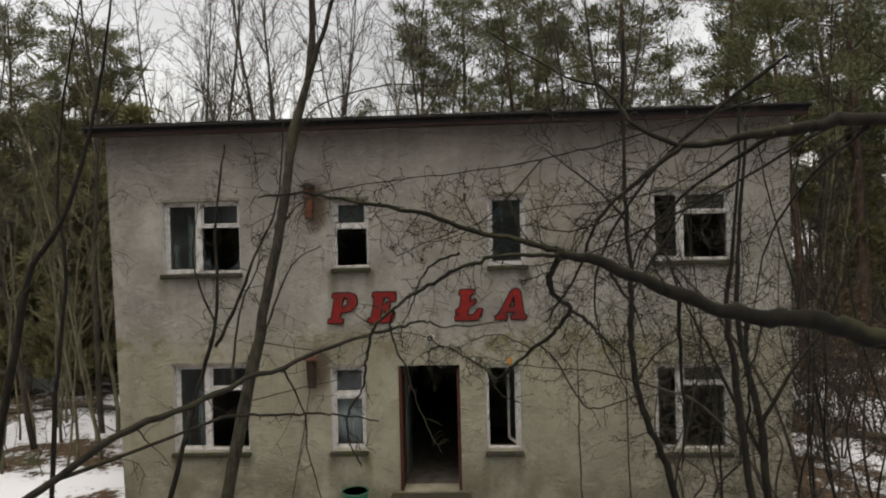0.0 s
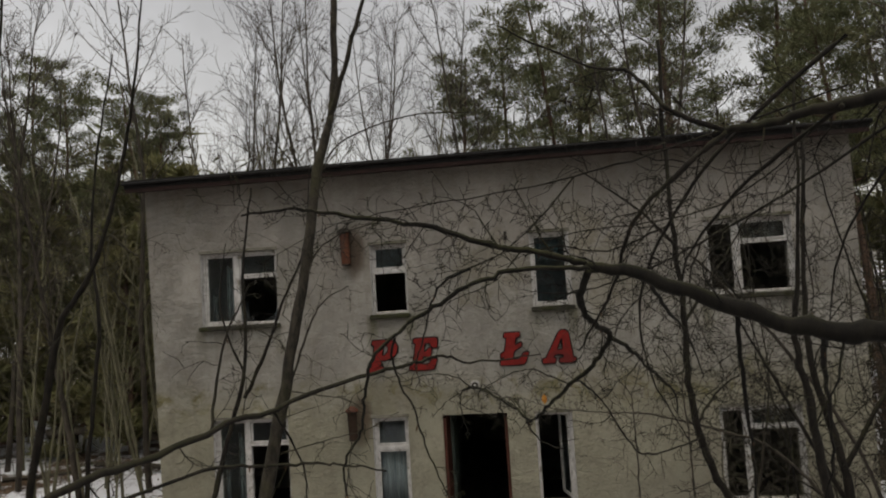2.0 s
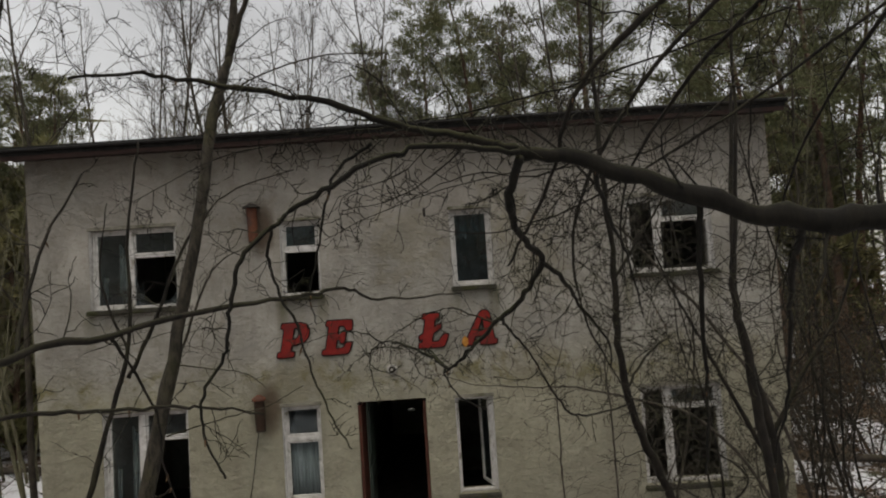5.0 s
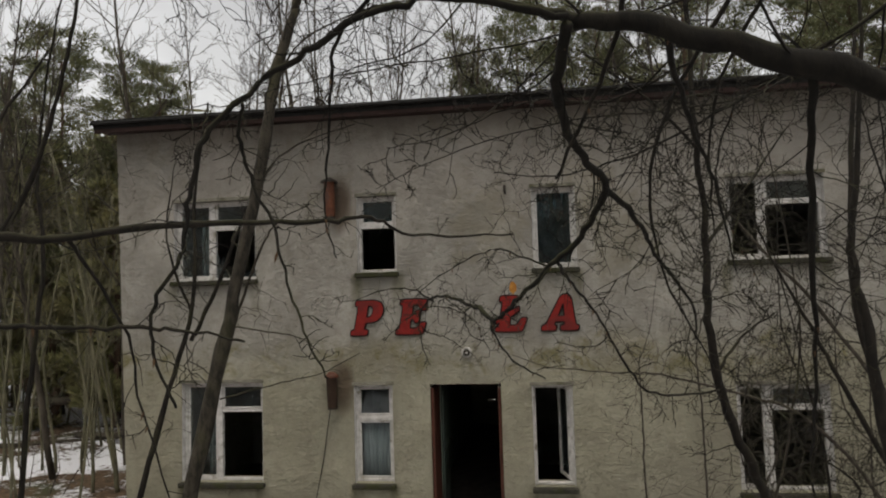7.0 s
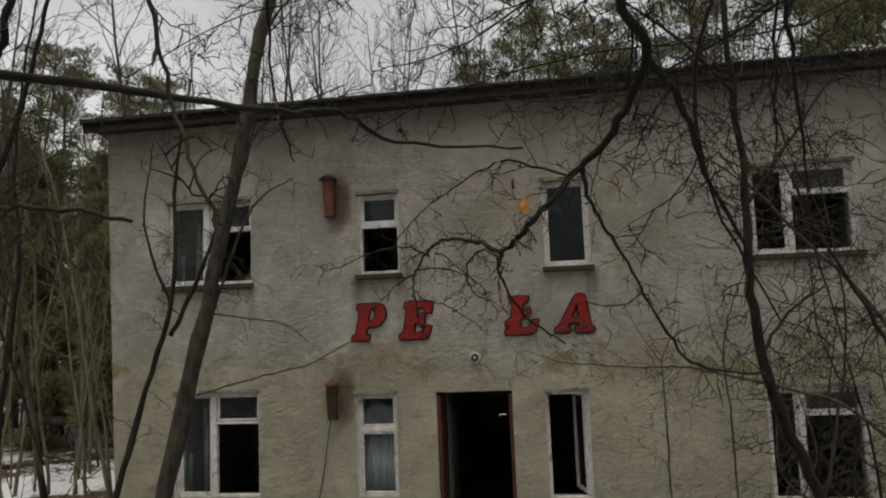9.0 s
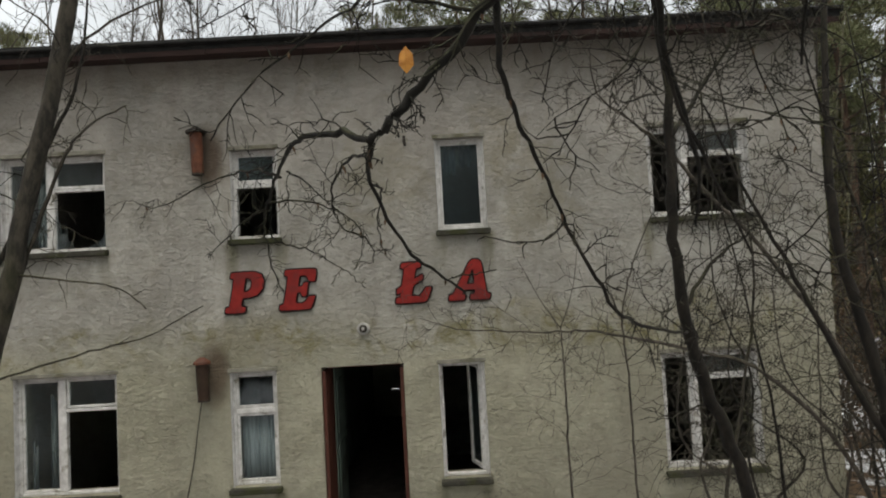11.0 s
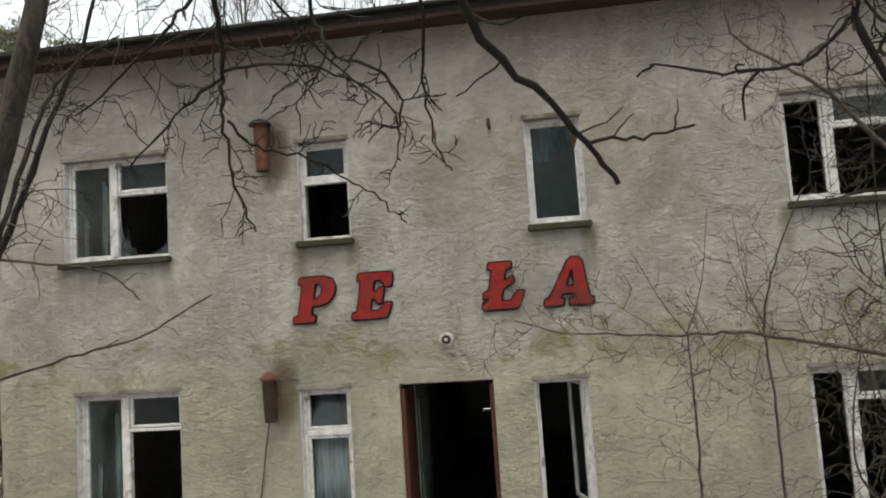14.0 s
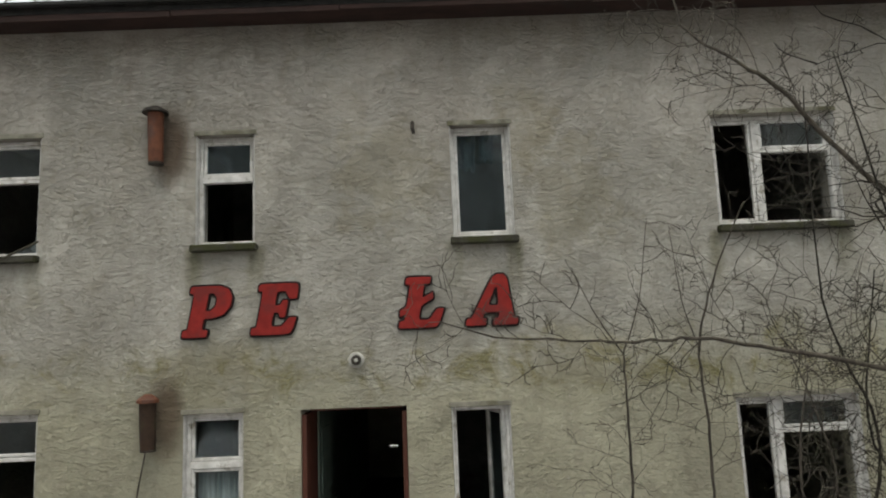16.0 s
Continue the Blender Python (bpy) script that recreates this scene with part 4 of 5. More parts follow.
# the mossy limb that reaches over the path from a tree on the right
hand_tree("overhanging_tree", 21, ([(5.3, -9.2, 1.7), (4.8, -9.1, 2.7), (4.2, -8.9, 3.25), (3.5, -8.7, 3.5), (2.92, -8.55, 3.62), (2.68, -8.49, 3.69), (2.44, -8.43, 3.71), (2.18, -8.37, 3.8), (1.9, -8.31, 3.93), (1.68, -8.26, 3.99)], 0.06, 0.021, 10, 0.5, 1),
          [([(1.68, -8.26, 3.99), (1.53, -8.25, 4.05), (1.31, -8.27, 4.09), (1.11, -8.29, 4.17), (0.9, -8.31, 4.22), (0.73, -8.33, 4.25), (0.55, -8.35, 4.28), (0.38, -8.4, 4.26)], 0.014, 0.004, 18, 0.36, 2),
           ([(1.68, -8.3, 3.98), (1.42, -8.45, 3.98), (1.26, -8.5, 3.94), (1.12, -8.5, 3.87), (0.99, -8.5, 3.79), (0.89, -8.5, 3.7), (0.85, -8.5, 3.57), (0.84, -8.5, 3.46), (0.77, -8.5, 3.34), (0.77, -8.5, 3.22), (0.82, -8.5, 3.12)], 0.0095, 0.003, 14, 0.2, 1),
           ([(0.97, -8.49, 3.77), (0.95, -8.46, 3.69), (0.97, -8.44, 3.6), (1.02, -8.44, 3.5), (1.06, -8.46, 3.36), (1.12, -8.5, 3.24), (1.16, -8.52, 3.18)], 0.0048, 0.002, 8, 0.14, 1),
           ([(1.25, -8.45, 4.0), (1.12, -8.3, 3.95), (1.05, -8.1, 3.86), (0.99, -7.95, 3.72), (0.92, -7.75, 3.6), (0.91, -7.6, 3.48)], 0.0055, 0.002, 9, 0.2, 1),
           ([(1.68, -8.3, 3.96), (1.66, -8.1, 3.86), (1.72, -7.85, 3.76), (1.82, -7.62, 3.67), (1.74, -7.48, 3.53), (1.61, -7.38, 3.41), (1.49, -7.33, 3.29), (1.423, -7.3, 3.237)], 0.0155, 0.0075, 18, 0.24, 2),
           ([(1.423, -7.3, 3.237), (1.4, -7.05, 3.185), (1.46, -6.86, 3.06), (1.54, -6.75, 2.99), (1.607, -6.62, 2.94)], 0.0052, 0.0032, 4, 0.1, 0),
           ([(1.423, -7.3, 3.237), (1.32, -7.12, 3.3), (1.2, -6.9, 3.33), (1.08, -6.55, 3.33), (0.98, -6.3, 3.27), (0.955, -6.25, 3.2), (0.97, -6.25, 3.08), (1.01, -6.25, 2.97)], 0.0078, 0.0018, 18, 0.14, 1),
           ([(0.96, -6.26, 3.27), (1.07, -6.25, 3.28), (1.19, -6.24, 3.24), (1.27, -6.23, 3.18), (1.28, -6.23, 3.08)], 0.0036, 0.0014, 10, 0.11, 1),
           ([(0.97, -6.27, 3.26), (0.86, -6.25, 3.2), (0.76, -6.25, 3.1)], 0.0036, 0.0014, 7, 0.12, 1),
           ([(1.12, -6.63, 3.31), (1.12, -6.4, 3.32), (1.17, -6.25, 3.27), (1.24, -6.22, 3.2)], 0.0034, 0.0013, 6, 0.12, 1),
           ([(1.4, -7.08, 3.19), (1.39, -6.65, 3.24), (1.35, -6.35, 3.21), (1.34, -6.2, 3.12), (1.37, -6.2, 3.06)], 0.0036, 0.0013, 7, 0.1, 1),
           ([(0.965, -6.25, 3.18), (1.0, -6.2, 3.14), (1.09, -6.2, 3.11), (1.16, -6.2, 3.07), (1.23, -6.2, 3.02), (1.28, -6.2, 2.97)], 0.0032, 0.0013, 6, 0.1, 1),
           ([(1.41, -7.2, 3.22), (1.34, -6.9, 3.29), (1.27, -6.7, 3.28), (1.24, -6.6, 3.23), (1.26, -6.6, 3.15), (1.34, -6.6, 3.1), (1.35, -6.6, 3.04)], 0.0046, 0.0013, 13, 0.14, 1),
           ([(1.08, -6.54, 3.31), (0.95, -6.35, 3.37), (0.75, -6.15, 3.38), (0.5, -6.0, 3.32), (0.35, -5.9, 3.36)], 0.0044, 0.0014, 12, 0.2, 1),
           ([(1.64, -7.4, 3.43), (1.46, -7.33, 3.5), (1.33, -7.25, 3.48), (1.18, -7.18, 3.4), (1.06, -7.1, 3.3)], 0.004, 0.0014, 12, 0.14, 1),
           ([(1.82, -7.62, 3.67), (1.95, -7.4, 3.58), (2.07, -7.05, 3.46), (2.26, -6.7, 3.28), (2.32, -6.5, 3.1)], 0.011, 0.004, 12, 0.34, 2),
           ([(1.66, -7.42, 3.45), (1.7, -7.1, 3.41), (1.77, -6.87, 3.33), (1.86, -6.67, 3.22), (1.91, -6.575, 3.13)], 0.0065, 0.005, 10, 0.2, 1),
           ([(1.57, -6.66, 2.985), (1.63, -6.62, 2.99), (1.7, -6.62, 3.0)], 0.0025, 0.0015, 2, 0.05, 0),
           ([(2.18, -8.37, 3.78), (2.26, -8.1, 3.5), (2.36, -7.8, 3.1), (2.4, -7.6, 2.8)], 0.010, 0.004, 9, 0.35, 1),
           ([(1.9, -8.31, 3.92), (2.02, -7.95, 3.8), (2.2, -7.5, 3.65), (2.35, -7.1, 3.4)], 0.009, 0.003, 12, 0.35, 2),
           ([(2.44, -8.43, 3.7), (2.6, -8.0, 3.5), (2.8, -7.5, 3.1), (2.85, -7.2, 2.7)], 0.012, 0.004, 10, 0.4, 1)],
          BARK_MOSSY, "mossy crooked limb hanging across the path", "tree", leaves=40, thin=0.0015)
hand_tree("overhanging_tree", 22, ([(5.4, -8.8, 1.7), (4.6, -8.8, 3.3), (3.6, -8.75, 4.25), (2.85, -8.7, 4.46), (2.56, -8.6, 4.45), (2.38, -8.5, 4.44), (2.18, -8.44, 4.42)], 0.04, 0.0125, 12, 0.5, 1),
          [([(2.18, -8.44, 4.42), (2.0, -8.43, 4.28), (1.85, -8.35, 4.13), (1.78, -8.2, 3.9), (1.65, -8.0, 3.65)], 0.012, 0.004, 8, 0.35, 1),
           ([(2.18, -8.44, 4.42), (2.0, -8.4, 4.53), (1.9, -8.3, 4.7), (1.72, -8.1, 4.83), (1.4, -7.9, 5.1)], 0.011, 0.003, 12, 0.4, 2),
           ([(2.5, -8.6, 4.44), (2.3, -8.1, 4.25), (2.2, -7.5, 3.95), (2.3, -7.0, 3.55)], 0.009, 0.003, 18, 0.42, 2),
           ([(2.8, -8.7, 4.44), (2.9, -8.0, 4.3), (3.0, -7.3, 4.0), (3.1, -6.8, 3.5)], 0.009, 0.003, 18, 0.42, 2)],
          BARK, "dark limb with a tangle of twigs over the path", "tree", leaves=12, kids=3, thin=0.0018)
leaf = Mesh()
leaf.v = [(0, 0, 0), (0.012, 0.004, -0.014), (0.013, 0.002, -0.034), (0, 0, -0.05), (-0.013, 0.003, -0.032), (-0.011, 0.005, -0.013), (0, -0.004, -0.025)]
leaf.f = [(0, 1, 6), (1, 2, 6), (2, 3, 6), (3, 4, 6), (4, 5, 6), (5, 0, 6)]
one = part("yellow_leaf", leaf, YELLOW_LEAF)
one.modifiers.new("thickness", "SOLIDIFY").thickness = 0.0012
one.location = (1.5, -7.38, 3.385)
tagged(one, "withered orange-yellow leaf caught on a twig", "leaf")
# twigs that hang down over the path
hand_tree("hanging_branch", 26, ([(3.4, -6.7, 5.0), (2.4, -6.5, 4.75), (1.8, -6.5, 4.62), (1.3, -6.5, 4.55), (0.7, -6.5, 4.5), (0.2, -6.5, 4.42), (-0.3, -6.5, 4.2)], 0.007, 0.002, 20, 0.4, 2),
          [([(1.8, -6.5, 4.62), (1.5, -6.6, 4.3), (1.2, -6.7, 4.1), (0.9, -6.7, 4.05)], 0.006, 0.002, 10, 0.3, 1)],
          BARK, "thin arching branch with many fine twigs", "branch", kids=3)
hand_tree("hanging_branch", 27, ([(3.0, -7.6, 5.0), (2.5, -7.4, 4.6), (2.2, -7.2, 4.2), (2.05, -7.1, 3.8), (2.1, -7.0, 3.4), (2.3, -6.9, 3.0)], 0.012, 0.003, 16, 0.45, 2),
          [([(2.2, -7.2, 4.2), (1.9, -7.1, 4.1), (1.6, -7.0, 4.15), (1.3, -7.0, 4.05)], 0.006, 0.002, 10, 0.35, 1)],
          BARK, "thin arching branch with many fine twigs", "branch", kids=3)
hand_tree("hanging_branch", 28, ([(3.6, -5.6, 4.9), (3.0, -5.7, 4.5), (2.4, -5.9, 4.35), (1.8, -6.0, 4.3), (1.2, -6.1, 4.15), (0.7, -6.1, 3.95)], 0.007, 0.002, 22, 0.4, 2),
          [([(2.4, -5.9, 4.35), (2.1, -5.8, 4.0), (2.0, -5.75, 3.7)], 0.005, 0.002, 8, 0.3, 1)],
          BARK, "thin arching branch with many fine twigs", "branch", kids=3)
hand_tree("hanging_branch", 29, ([(3.5, -7.4, 4.75), (2.95, -7.1, 4.4), (2.45, -6.85, 4.12), (2.05, -6.72, 3.95), (1.7, -6.65, 3.88), (1.4, -6.6, 3.92)], 0.009, 0.002, 22, 0.36, 2),
          [([(2.45, -6.85, 4.12), (2.4, -6.7, 3.85), (2.5, -6.6, 3.55), (2.65, -6.5, 3.3)], 0.005, 0.0016, 14, 0.3, 2),
           ([(2.95, -7.1, 4.4), (3.0, -6.9, 4.1), (3.05, -6.8, 3.75), (2.95, -6.7, 3.4)], 0.005, 0.0016, 14, 0.3, 2)],
          BARK, "thin arching branch with a net of curling twigs", "branch", leaves=10, kids=4, thin=0.0014)
# the long low limb from the left of the path
hand_tree("leaning_branch", 23, ([(-1.2, -9.3, 2.0), (-0.6, -9.3, 2.85), (0.0, -9.1, 3.36), (0.2, -8.75, 3.44), (0.42, -8.4, 3.51), (0.66, -8.0, 3.57), (0.9, -7.66, 3.6), (1.02, -7.56, 3.618), (1.147, -7.407, 3.564), (1.5, -7.2, 3.57)], 0.0165, 0.0035, 12, 0.25, 1),
          [([(-0.1, -9.1, 3.28), (0.19, -8.4, 3.3), (0.4, -8.3, 3.29), (0.59, -8.25, 3.28), (0.71, -8.25, 3.27), (0.86, -8.24, 3.24)], 0.008, 0.003, 6, 0.2, 1),
           ([(0.45, -8.35, 3.51), (0.5, -8.2, 3.3), (0.5, -8.1, 3.05), (0.55, -8.05, 2.8)], 0.005, 0.002, 6, 0.2, 1),
           ([(0.3, -8.55, 3.47), (0.28, -8.4, 3.75), (0.36, -8.3, 4.0)], 0.006, 0.003, 6, 0.25, 1)],
          BARK, "long thin branch leaning in from beside the path", "branch", leaves=8, kids=3, thin=0.0018)
# shrubs close to the wall
hand_tree("wall_shrub", 31, ([(2.8, -1.3, -0.2), (2.76, -1.4, 0.7), (2.74, -1.5, 1.38), (2.73, -1.6, 2.0), (2.7, -1.7, 2.5)], 0.014, 0.007, 15, 0.7, 2),
          [([(2.7, -1.7, 2.5), (2.5, -1.75, 2.8), (2.3, -1.8, 3.2)], 0.006, 0.002, 5, 0.35, 1), ([(2.7, -1.7, 2.5), (2.85, -1.7, 2.9), (2.95, -1.7, 3.5)], 0.006, 0.002, 7, 0.4, 1)],
          BARK_TWIG, "slender leafless shrub against the plaster wall", "shrub", "shrubs by the wall", kids=2)
hand_tree("wall_shrub", 32, ([(3.55, -1.0, -0.2), (3.53, -1.0, 1.19), (3.5, -1.1, 1.91), (3.45, -1.2, 2.56), (3.52, -1.5, 3.11), (3.7, -1.7, 3.6)], 0.014, 0.005, 17, 0.7, 2),
          [([(3.45, -1.2, 2.5), (3.3, -1.3, 2.9), (3.25, -1.3, 3.5)], 0.006, 0.002, 5, 0.35, 1)],
          BARK_TWIG, "slender leafless shrub against the plaster wall", "shrub", "shrubs by the wall", kids=2)
hand_tree("wall_shrub", 33, ([(4.6, -4.0, 0.3), (4.2, -4.0, 1.6), (3.7, -3.9, 2.25), (3.27, -3.8, 2.43), (2.93, -3.68, 2.52), (2.58, -3.56, 2.59), (2.32, -3.44, 2.59), (1.71, -3.32, 2.63), (1.37, -3.2, 2.73)], 0.018, 0.003, 24, 0.6, 2), [],
          BARK_TWIG, "low shrub branch spreading its twigs before the wall", "shrub", "shrubs by the wall", kids=3)
hand_tree("wall_shrub", 34, ([(5.2, -3.2, 0.0), (4.9, -3.1, 1.8), (4.3, -2.9, 3.0), (3.75, -2.8, 3.72), (3.47, -2.8, 4.08), (3.2, -2.7, 4.35), (3.0, -2.6, 4.6), (2.95, -2.6, 5.0)], 0.022, 0.005, 26, 0.75, 2), [],
          BARK_TWIG, "tall leafless shrub with pale twigs", "shrub", "shrubs by the wall", kids=4)
hand_tree("wall_shrub", 35, ([(5.9, -2.5, -0.1), (5.7, -2.4, 1.5), (5.5, -2.3, 3.0), (5.2, -2.2, 4.4), (5.0, -2.2, 5.4)], 0.024, 0.006, 26, 0.9, 2), [],
          BARK, "tall leafless shrub with a dense net of twigs", "shrub", "shrubs by the wall", kids=4)

# trees behind and beside the house
rng = random.Random(77)
BARE = [bare_tree(100 + i, 14.5 + 0.9 * i, 0.085 + 0.012 * i, 19, 2, 0.3) for i in range(4)]
POLES = [bare_tree(120 + i, 9 + 0.7 * i, 0.045 + 0.008 * i, 12, 1, 0.25, BARK_YOUNG, 0.45, 4) for i in range(3)]
PINES = [pine_tree(200 + i, 15 + i, 0.17, 0.45) for i in range(3)]
behind = [(-9.5 + 0.72 * i + rng.gauss(0, 0.45), 11.5 + rng.uniform(0, 13), rng.uniform(0.85, 1.15)) for i in range(24)]
left = [(-7.6 - rng.uniform(0, 12), 3 + rng.uniform(0, 20), rng.uniform(0.6, 0.95)) for i in range(18)]
right = [(9.5 + rng.uniform(0, 13), 1 + rng.uniform(0, 24), rng.uniform(0.6, 0.95)) for i in range(22)]
back = [(rng.uniform(-30, 40), 26 + rng.uniform(0, 16), rng.uniform(0.95, 1.25)) for i in range(18)]
plant(BARE, behind + left + right + back, "tall leafless forest tree with fine twigs", "tree", "bare trees round the house")
poles = [(-6.2 - rng.uniform(0, 13), 1 + rng.uniform(0, 20), rng.uniform(0.6, 1.1)) for i in range(64)]
poles += [(-6.6 - rng.uniform(0, 3.5), 1.5 + rng.uniform(0, 6), rng.uniform(0.5, 0.8)) for i in range(20)]
poles += [(9.5 + rng.uniform(0, 10), 5 + rng.uniform(0, 14), rng.uniform(0.55, 1.0)) for i in range(9)]
poles += [(-8 + 1.1 * i + rng.gauss(0, 0.4), 10 + rng.uniform(0, 5), rng.uniform(0.95, 1.25)) for i in range(12)]
plant(POLES, poles, "slender young leafless tree with greenish bark", "tree", "young poles round the house")
pines = [(-1.5, 20.5, 1.06), (0.9, 22.5, 1.1), (17.5, 19, 1.2), (20.5, 22, 1.25), (-14.2, 11, 0.78), (-12.6, 14.5, 0.8), (-16.5, 12, 0.8), (-13.4, 9.5, 0.55),
         (3.2, 19, 1.02), (5.6, 21, 1.05), (7.8, 18, 1.1), (10.0, 14.5, 0.98), (12.5, 17, 1.05), (13.5, 11, 1.0), (16, 14, 1.0), (4.4, 27, 1.25), (9.4, 24, 1.2), (19, 9, 1.0), (22, 18, 1.1),
         (-11.5, 13, 0.72), (-14, 15, 0.8), (-15, 6, 0.7), (-19, 10, 0.85), (-20, 18, 1.0), (-24, 10, 1.0), (28, 12, 1.0), (25, 4, 1.0), (10.8, 9, 0.85), (14.8, 7, 0.85), (17, 3, 0.8)]
# unseen pines behind the camera, added to block low sky and darken the panes
pines += [(-22 + 4.2 * i + rng.gauss(0, 1.2), -18 - rng.uniform(0, 12), rng.uniform(0.9, 1.15)) for i in range(0, 12, 2)] + [(-20 + 3.6 * i + rng.gauss(0, 1.0), -24 - rng.uniform(0, 14), rng.uniform(1.0, 1.25)) for i in range(0, 7, 2)]
plant(PINES, pines, "tall dark green pine with a ragged crown", "pine tree", "pines round the house")
# a fallen log and cut branches lying on the snow beside the house
for x, y, turn, l, r, lift in ((-9.6, 8.2, 8, 6.5, 0.13, 0.75), (-8.6, 6.9, -14, 3.8, 0.08, 0.12), (-10.6, 5.6, 24, 3.2, 0.06, 0.1), (10.4, 3.4, -20, 3.6, 0.08, 0.1)):
    pick = random.Random(int(abs(x) * 100))
    line, _ = wander(pick, (0, 0, 0), (1, 0, 0.01), l, 9, 0.05, 0.0)
    log = part("fallen_log", Mesh().tube(line, knobbly(pick, line, r, r * 0.6), 9), BARK_FAR, smooth=True)
    stubs = Mesh()
    sprout(stubs, pick, line, r * 0.6, 0, 7, 1.0, 0.1, 0.2, 0.0, 0.9, 3, None, 0.006)
    part("branch", stubs, BARK_FAR, log)
    log.matrix_world = pose(x - l / 2, y, ground_z(x, y) + lift, 0, 0, turn)
    tagged(log, "dark fallen log lying on snowy leaf litter", "log", "fallen logs beside the house")

# evergreen bushes and a brown-leaved hedge at the clearing's edge
BUSH = [pine_tree(230 + i, 5.2 - 0.6 * i, 0.06, 0.08, 34, "evergreen_bush", OLIVE_NEEDLES) for i in range(2)]
plant(BUSH, [(-8.4, 9.5, 1.3), (-10.4, 8.4, 1.6), (-12.8, 9.2, 1.7), (-15.5, 8.2, 1.8), (-7.0, 11.5, 1.5), (-9.4, 12.6, 1.7), (-11.4, 11.4, 1.9), (-13.6, 12.8, 2.0), (-17.5, 11.0, 2.0), (-10.2, 15.5, 2.1), (-14.5, 16.5, 2.2), (-18.5, 15.0, 2.2), (10.6, 13.2, 1.6), (14.0, 12.0, 1.7), (12.2, 15.5, 2.1), (15.8, 16.0, 2.2), (18.2, 13.0, 2.1), (16.6, 9.6, 1.7)], "dense dark olive evergreen bush", "bush", "evergreen bushes")
for seed, x, y, h in ((51, 8.1, 2.2, 3.8), (52, 9.6, 3.6, 4.2), (54, 11.2, 4.6, 4.6), (55, -6.6, 6.2, 3.2), (56, -8.0, 8.4, 3.6), (57, -8.6, 11.0, 4.2), (58, -7.2, 10.2, 4.4), (60, 12.4, 8.0, 4.6), (62, 10.4, 7.2, 5.0), (64, 9.4, 5.2, 3.8), (66, 14.0, 6.4, 5.0), (68, 11.6, 10.0, 5.4)):
    pick = random.Random(seed)
    hedge = new("beech_bush")
    foliage = Mesh()
    for s in range(9):
        line, _ = wander(pick, (x + pick.gauss(0, 0.35), y + pick.gauss(0, 0.35), ground_z(x, y) - 0.1), (pick.gauss(0, 0.25), pick.gauss(0, 0.25), 1), h * pick.uniform(0.6, 1.0), 6, 0.1, 0.0)
        stem = Mesh().tube(line, taper(7, 0.022, 0.005), 5, False)
        sprout(stem, pick, line, 0.02, 1, 9, h * 0.25, 0.1, 0.15, 0.02, 0.9, 4)
        part("stem", stem, BARK_FAR, hedge)
        for c in range(90):
            q = Vector(pick.choice(line[1:])) + Vector((pick.gauss(0, 0.35), pick.gauss(0, 0.35), pick.gauss(0, 0.3)))
            a = Vector((pick.gauss(0, 1), pick.gauss(0, 1), pick.gauss(-0.5, 1))).normalized()
            s2 = a.cross(Vector((pick.gauss(0, 1), pick.gauss(0, 1), 0.3))).normalized() * 0.022
            n = len(foliage.v)
            foliage.v += [tuple(q), tuple(q + a * 0.035 + s2), tuple(q + a * 0.075), tuple(q + a * 0.035 - s2)]
            foliage.f.append((n, n + 1, n + 2, n + 3))
    tagged(part("foliage", foliage, DEAD_LEAF, hedge, "withered brown leaves"), kind="stuff")
    tagged(hedge, "bush still holding its withered brown leaves", "bush", "brown bushes beside the house")

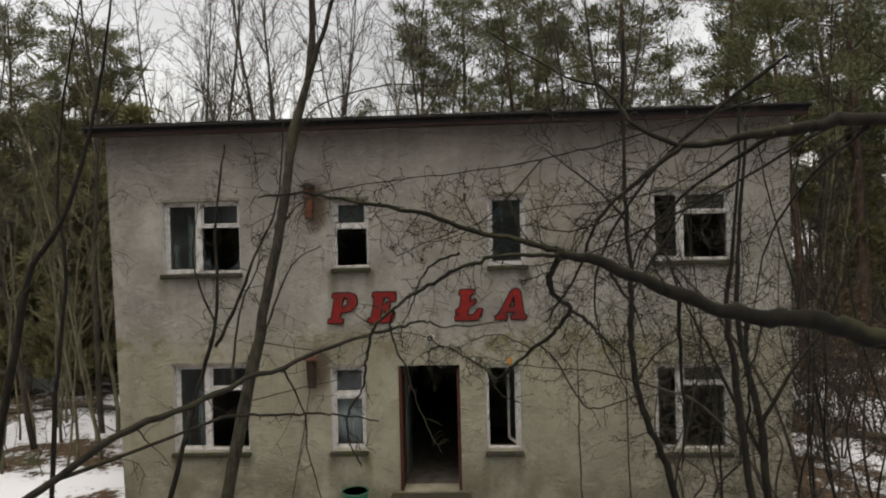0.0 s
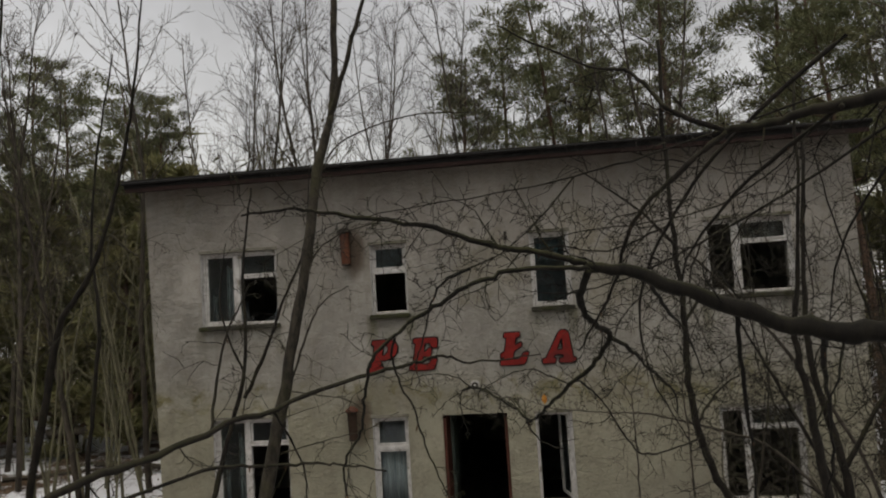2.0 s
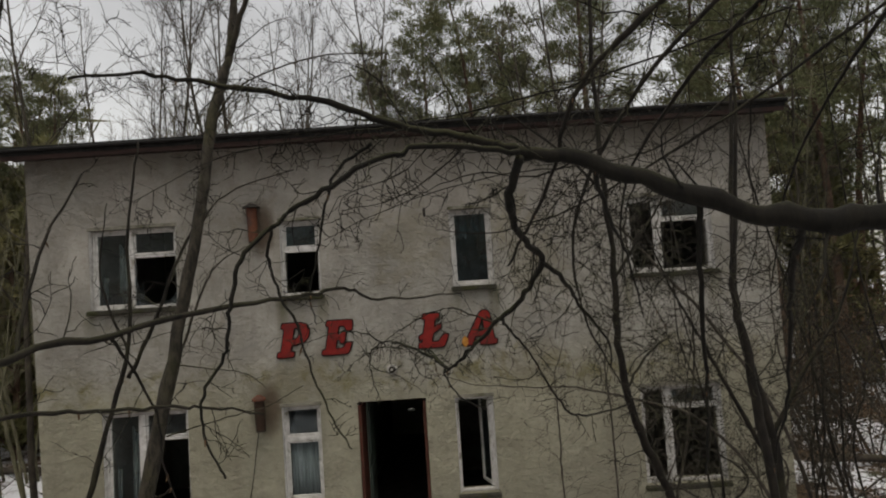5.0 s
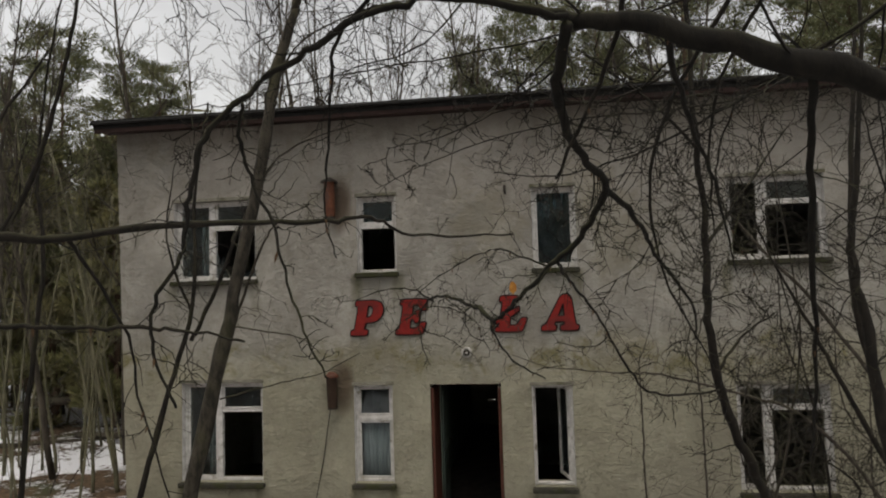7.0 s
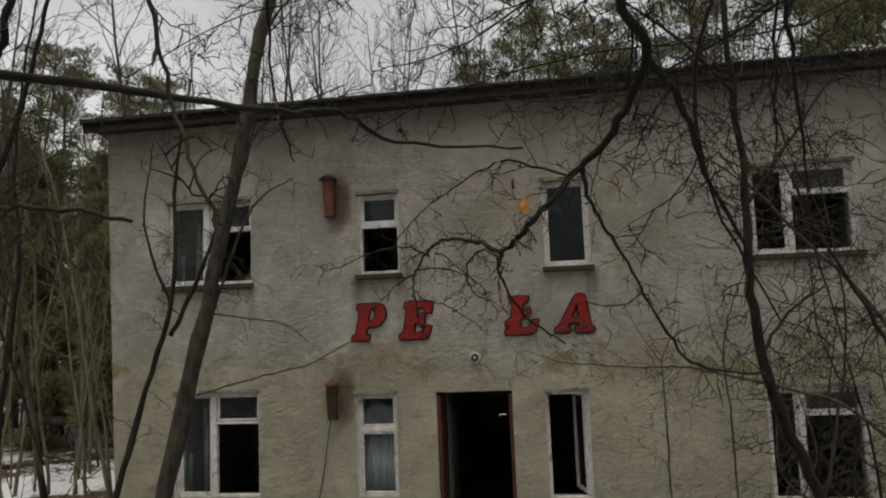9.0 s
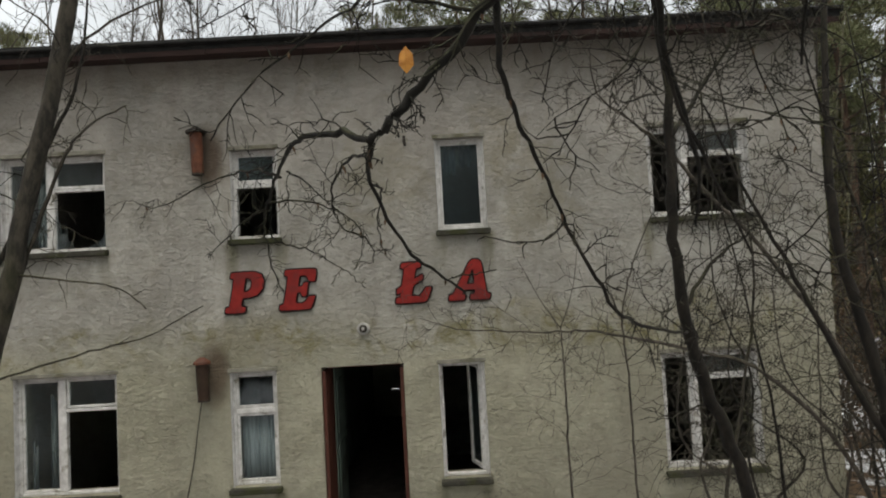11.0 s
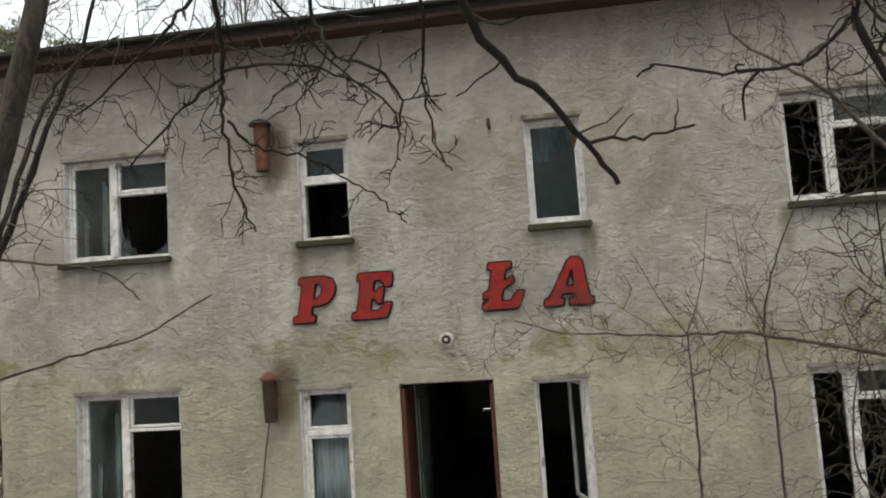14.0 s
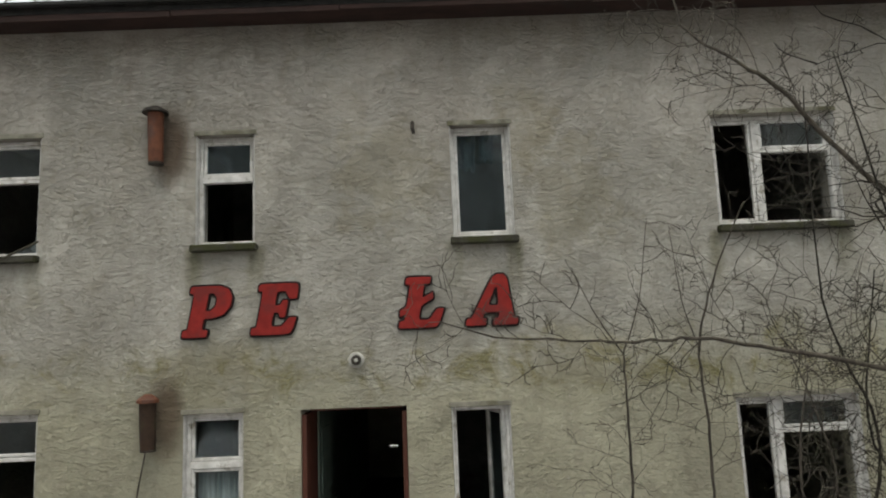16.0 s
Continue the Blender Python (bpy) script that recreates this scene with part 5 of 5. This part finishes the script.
# undergrowth and the distant wood
thicket = Mesh()
for i in range(620):
    side = rng.random()
    if side < 0.42:
        x, y = -6.3 - rng.random() ** 1.2 * 26, rng.uniform(0, 28)
    elif side < 0.86:
        x, y = 8.6 + rng.random() ** 1.2 * 26, rng.uniform(3, 28)
    else:
        x, y = rng.uniform(-30, 34), rng.uniform(24, 40)
    tall = rng.uniform(0.8, 2.4) if math.hypot(x - 1, y) < 16 else rng.uniform(1.5, 6.0)
    line, _ = wander(rng, (x, y, ground_z(x, y) - 0.1), (rng.gauss(0, 0.35), rng.gauss(0, 0.35), 1), tall, 4, 0.14, 0.0)
    thicket.tube(line, taper(5, 0.008 + 0.004 * tall, 0.004), 3, False)
    sprout(thicket, rng, line, 0.014, 1 if tall > 2.4 else 0, 5, tall * 0.45, 0.1, 0.15, 0.02, 0.9, 3)
tagged(part("undergrowth", thicket, BARK_FAR), "brown leafless undergrowth round the clearing", "undergrowth", kind="stuff")
woods, tops = Mesh(), Mesh()
for i in range(800):
    a, d = rng.uniform(0, 6.283), 36 + 55 * rng.random() ** 1.4
    x, y = 1 + d * math.sin(a), d * math.cos(a)
    z, h = ground_z(x, y), rng.uniform(9, 17)
    r = rng.uniform(0.05, 0.15)
    woods.tube([(x, y, z - 0.3), (x + rng.gauss(0, 0.5), y, z + h * 0.5), (x + rng.gauss(0, 1.0), y, z + h)], [r, r * 0.7, 0.03], 5, False)
    for s in range(40):
        q = Vector((x + rng.gauss(0, 1.6), y + rng.gauss(0, 1.6), z + h * rng.random() ** (1.5 if i % 2 else 0.6)))
        u = Vector((rng.gauss(0, 1), rng.gauss(0, 1), rng.gauss(0.3, 0.9))).normalized() * rng.uniform(0.5, 1.4)
        v = u.cross(Vector((rng.gauss(0, 1), rng.gauss(0, 1), rng.gauss(0, 1)))).normalized() * (rng.uniform(0.07, 0.17) if i % 3 else rng.uniform(0.03, 0.08))
        mesh = tops if i % 3 else woods
        n = len(mesh.v)
        mesh.v += [tuple(q + u), tuple(q + v), tuple(q - u), tuple(q - v * 0.7)]
        mesh.f.append((n, n + 1, n + 2, n + 3))
tagged(part("far_woods", woods, BARK_FAR), "dark trunks of the distant wood", "woods", kind="stuff")
tagged(part("far_foliage", tops, NEEDLES), "dark crowns of the distant wood", "woods", kind="stuff")
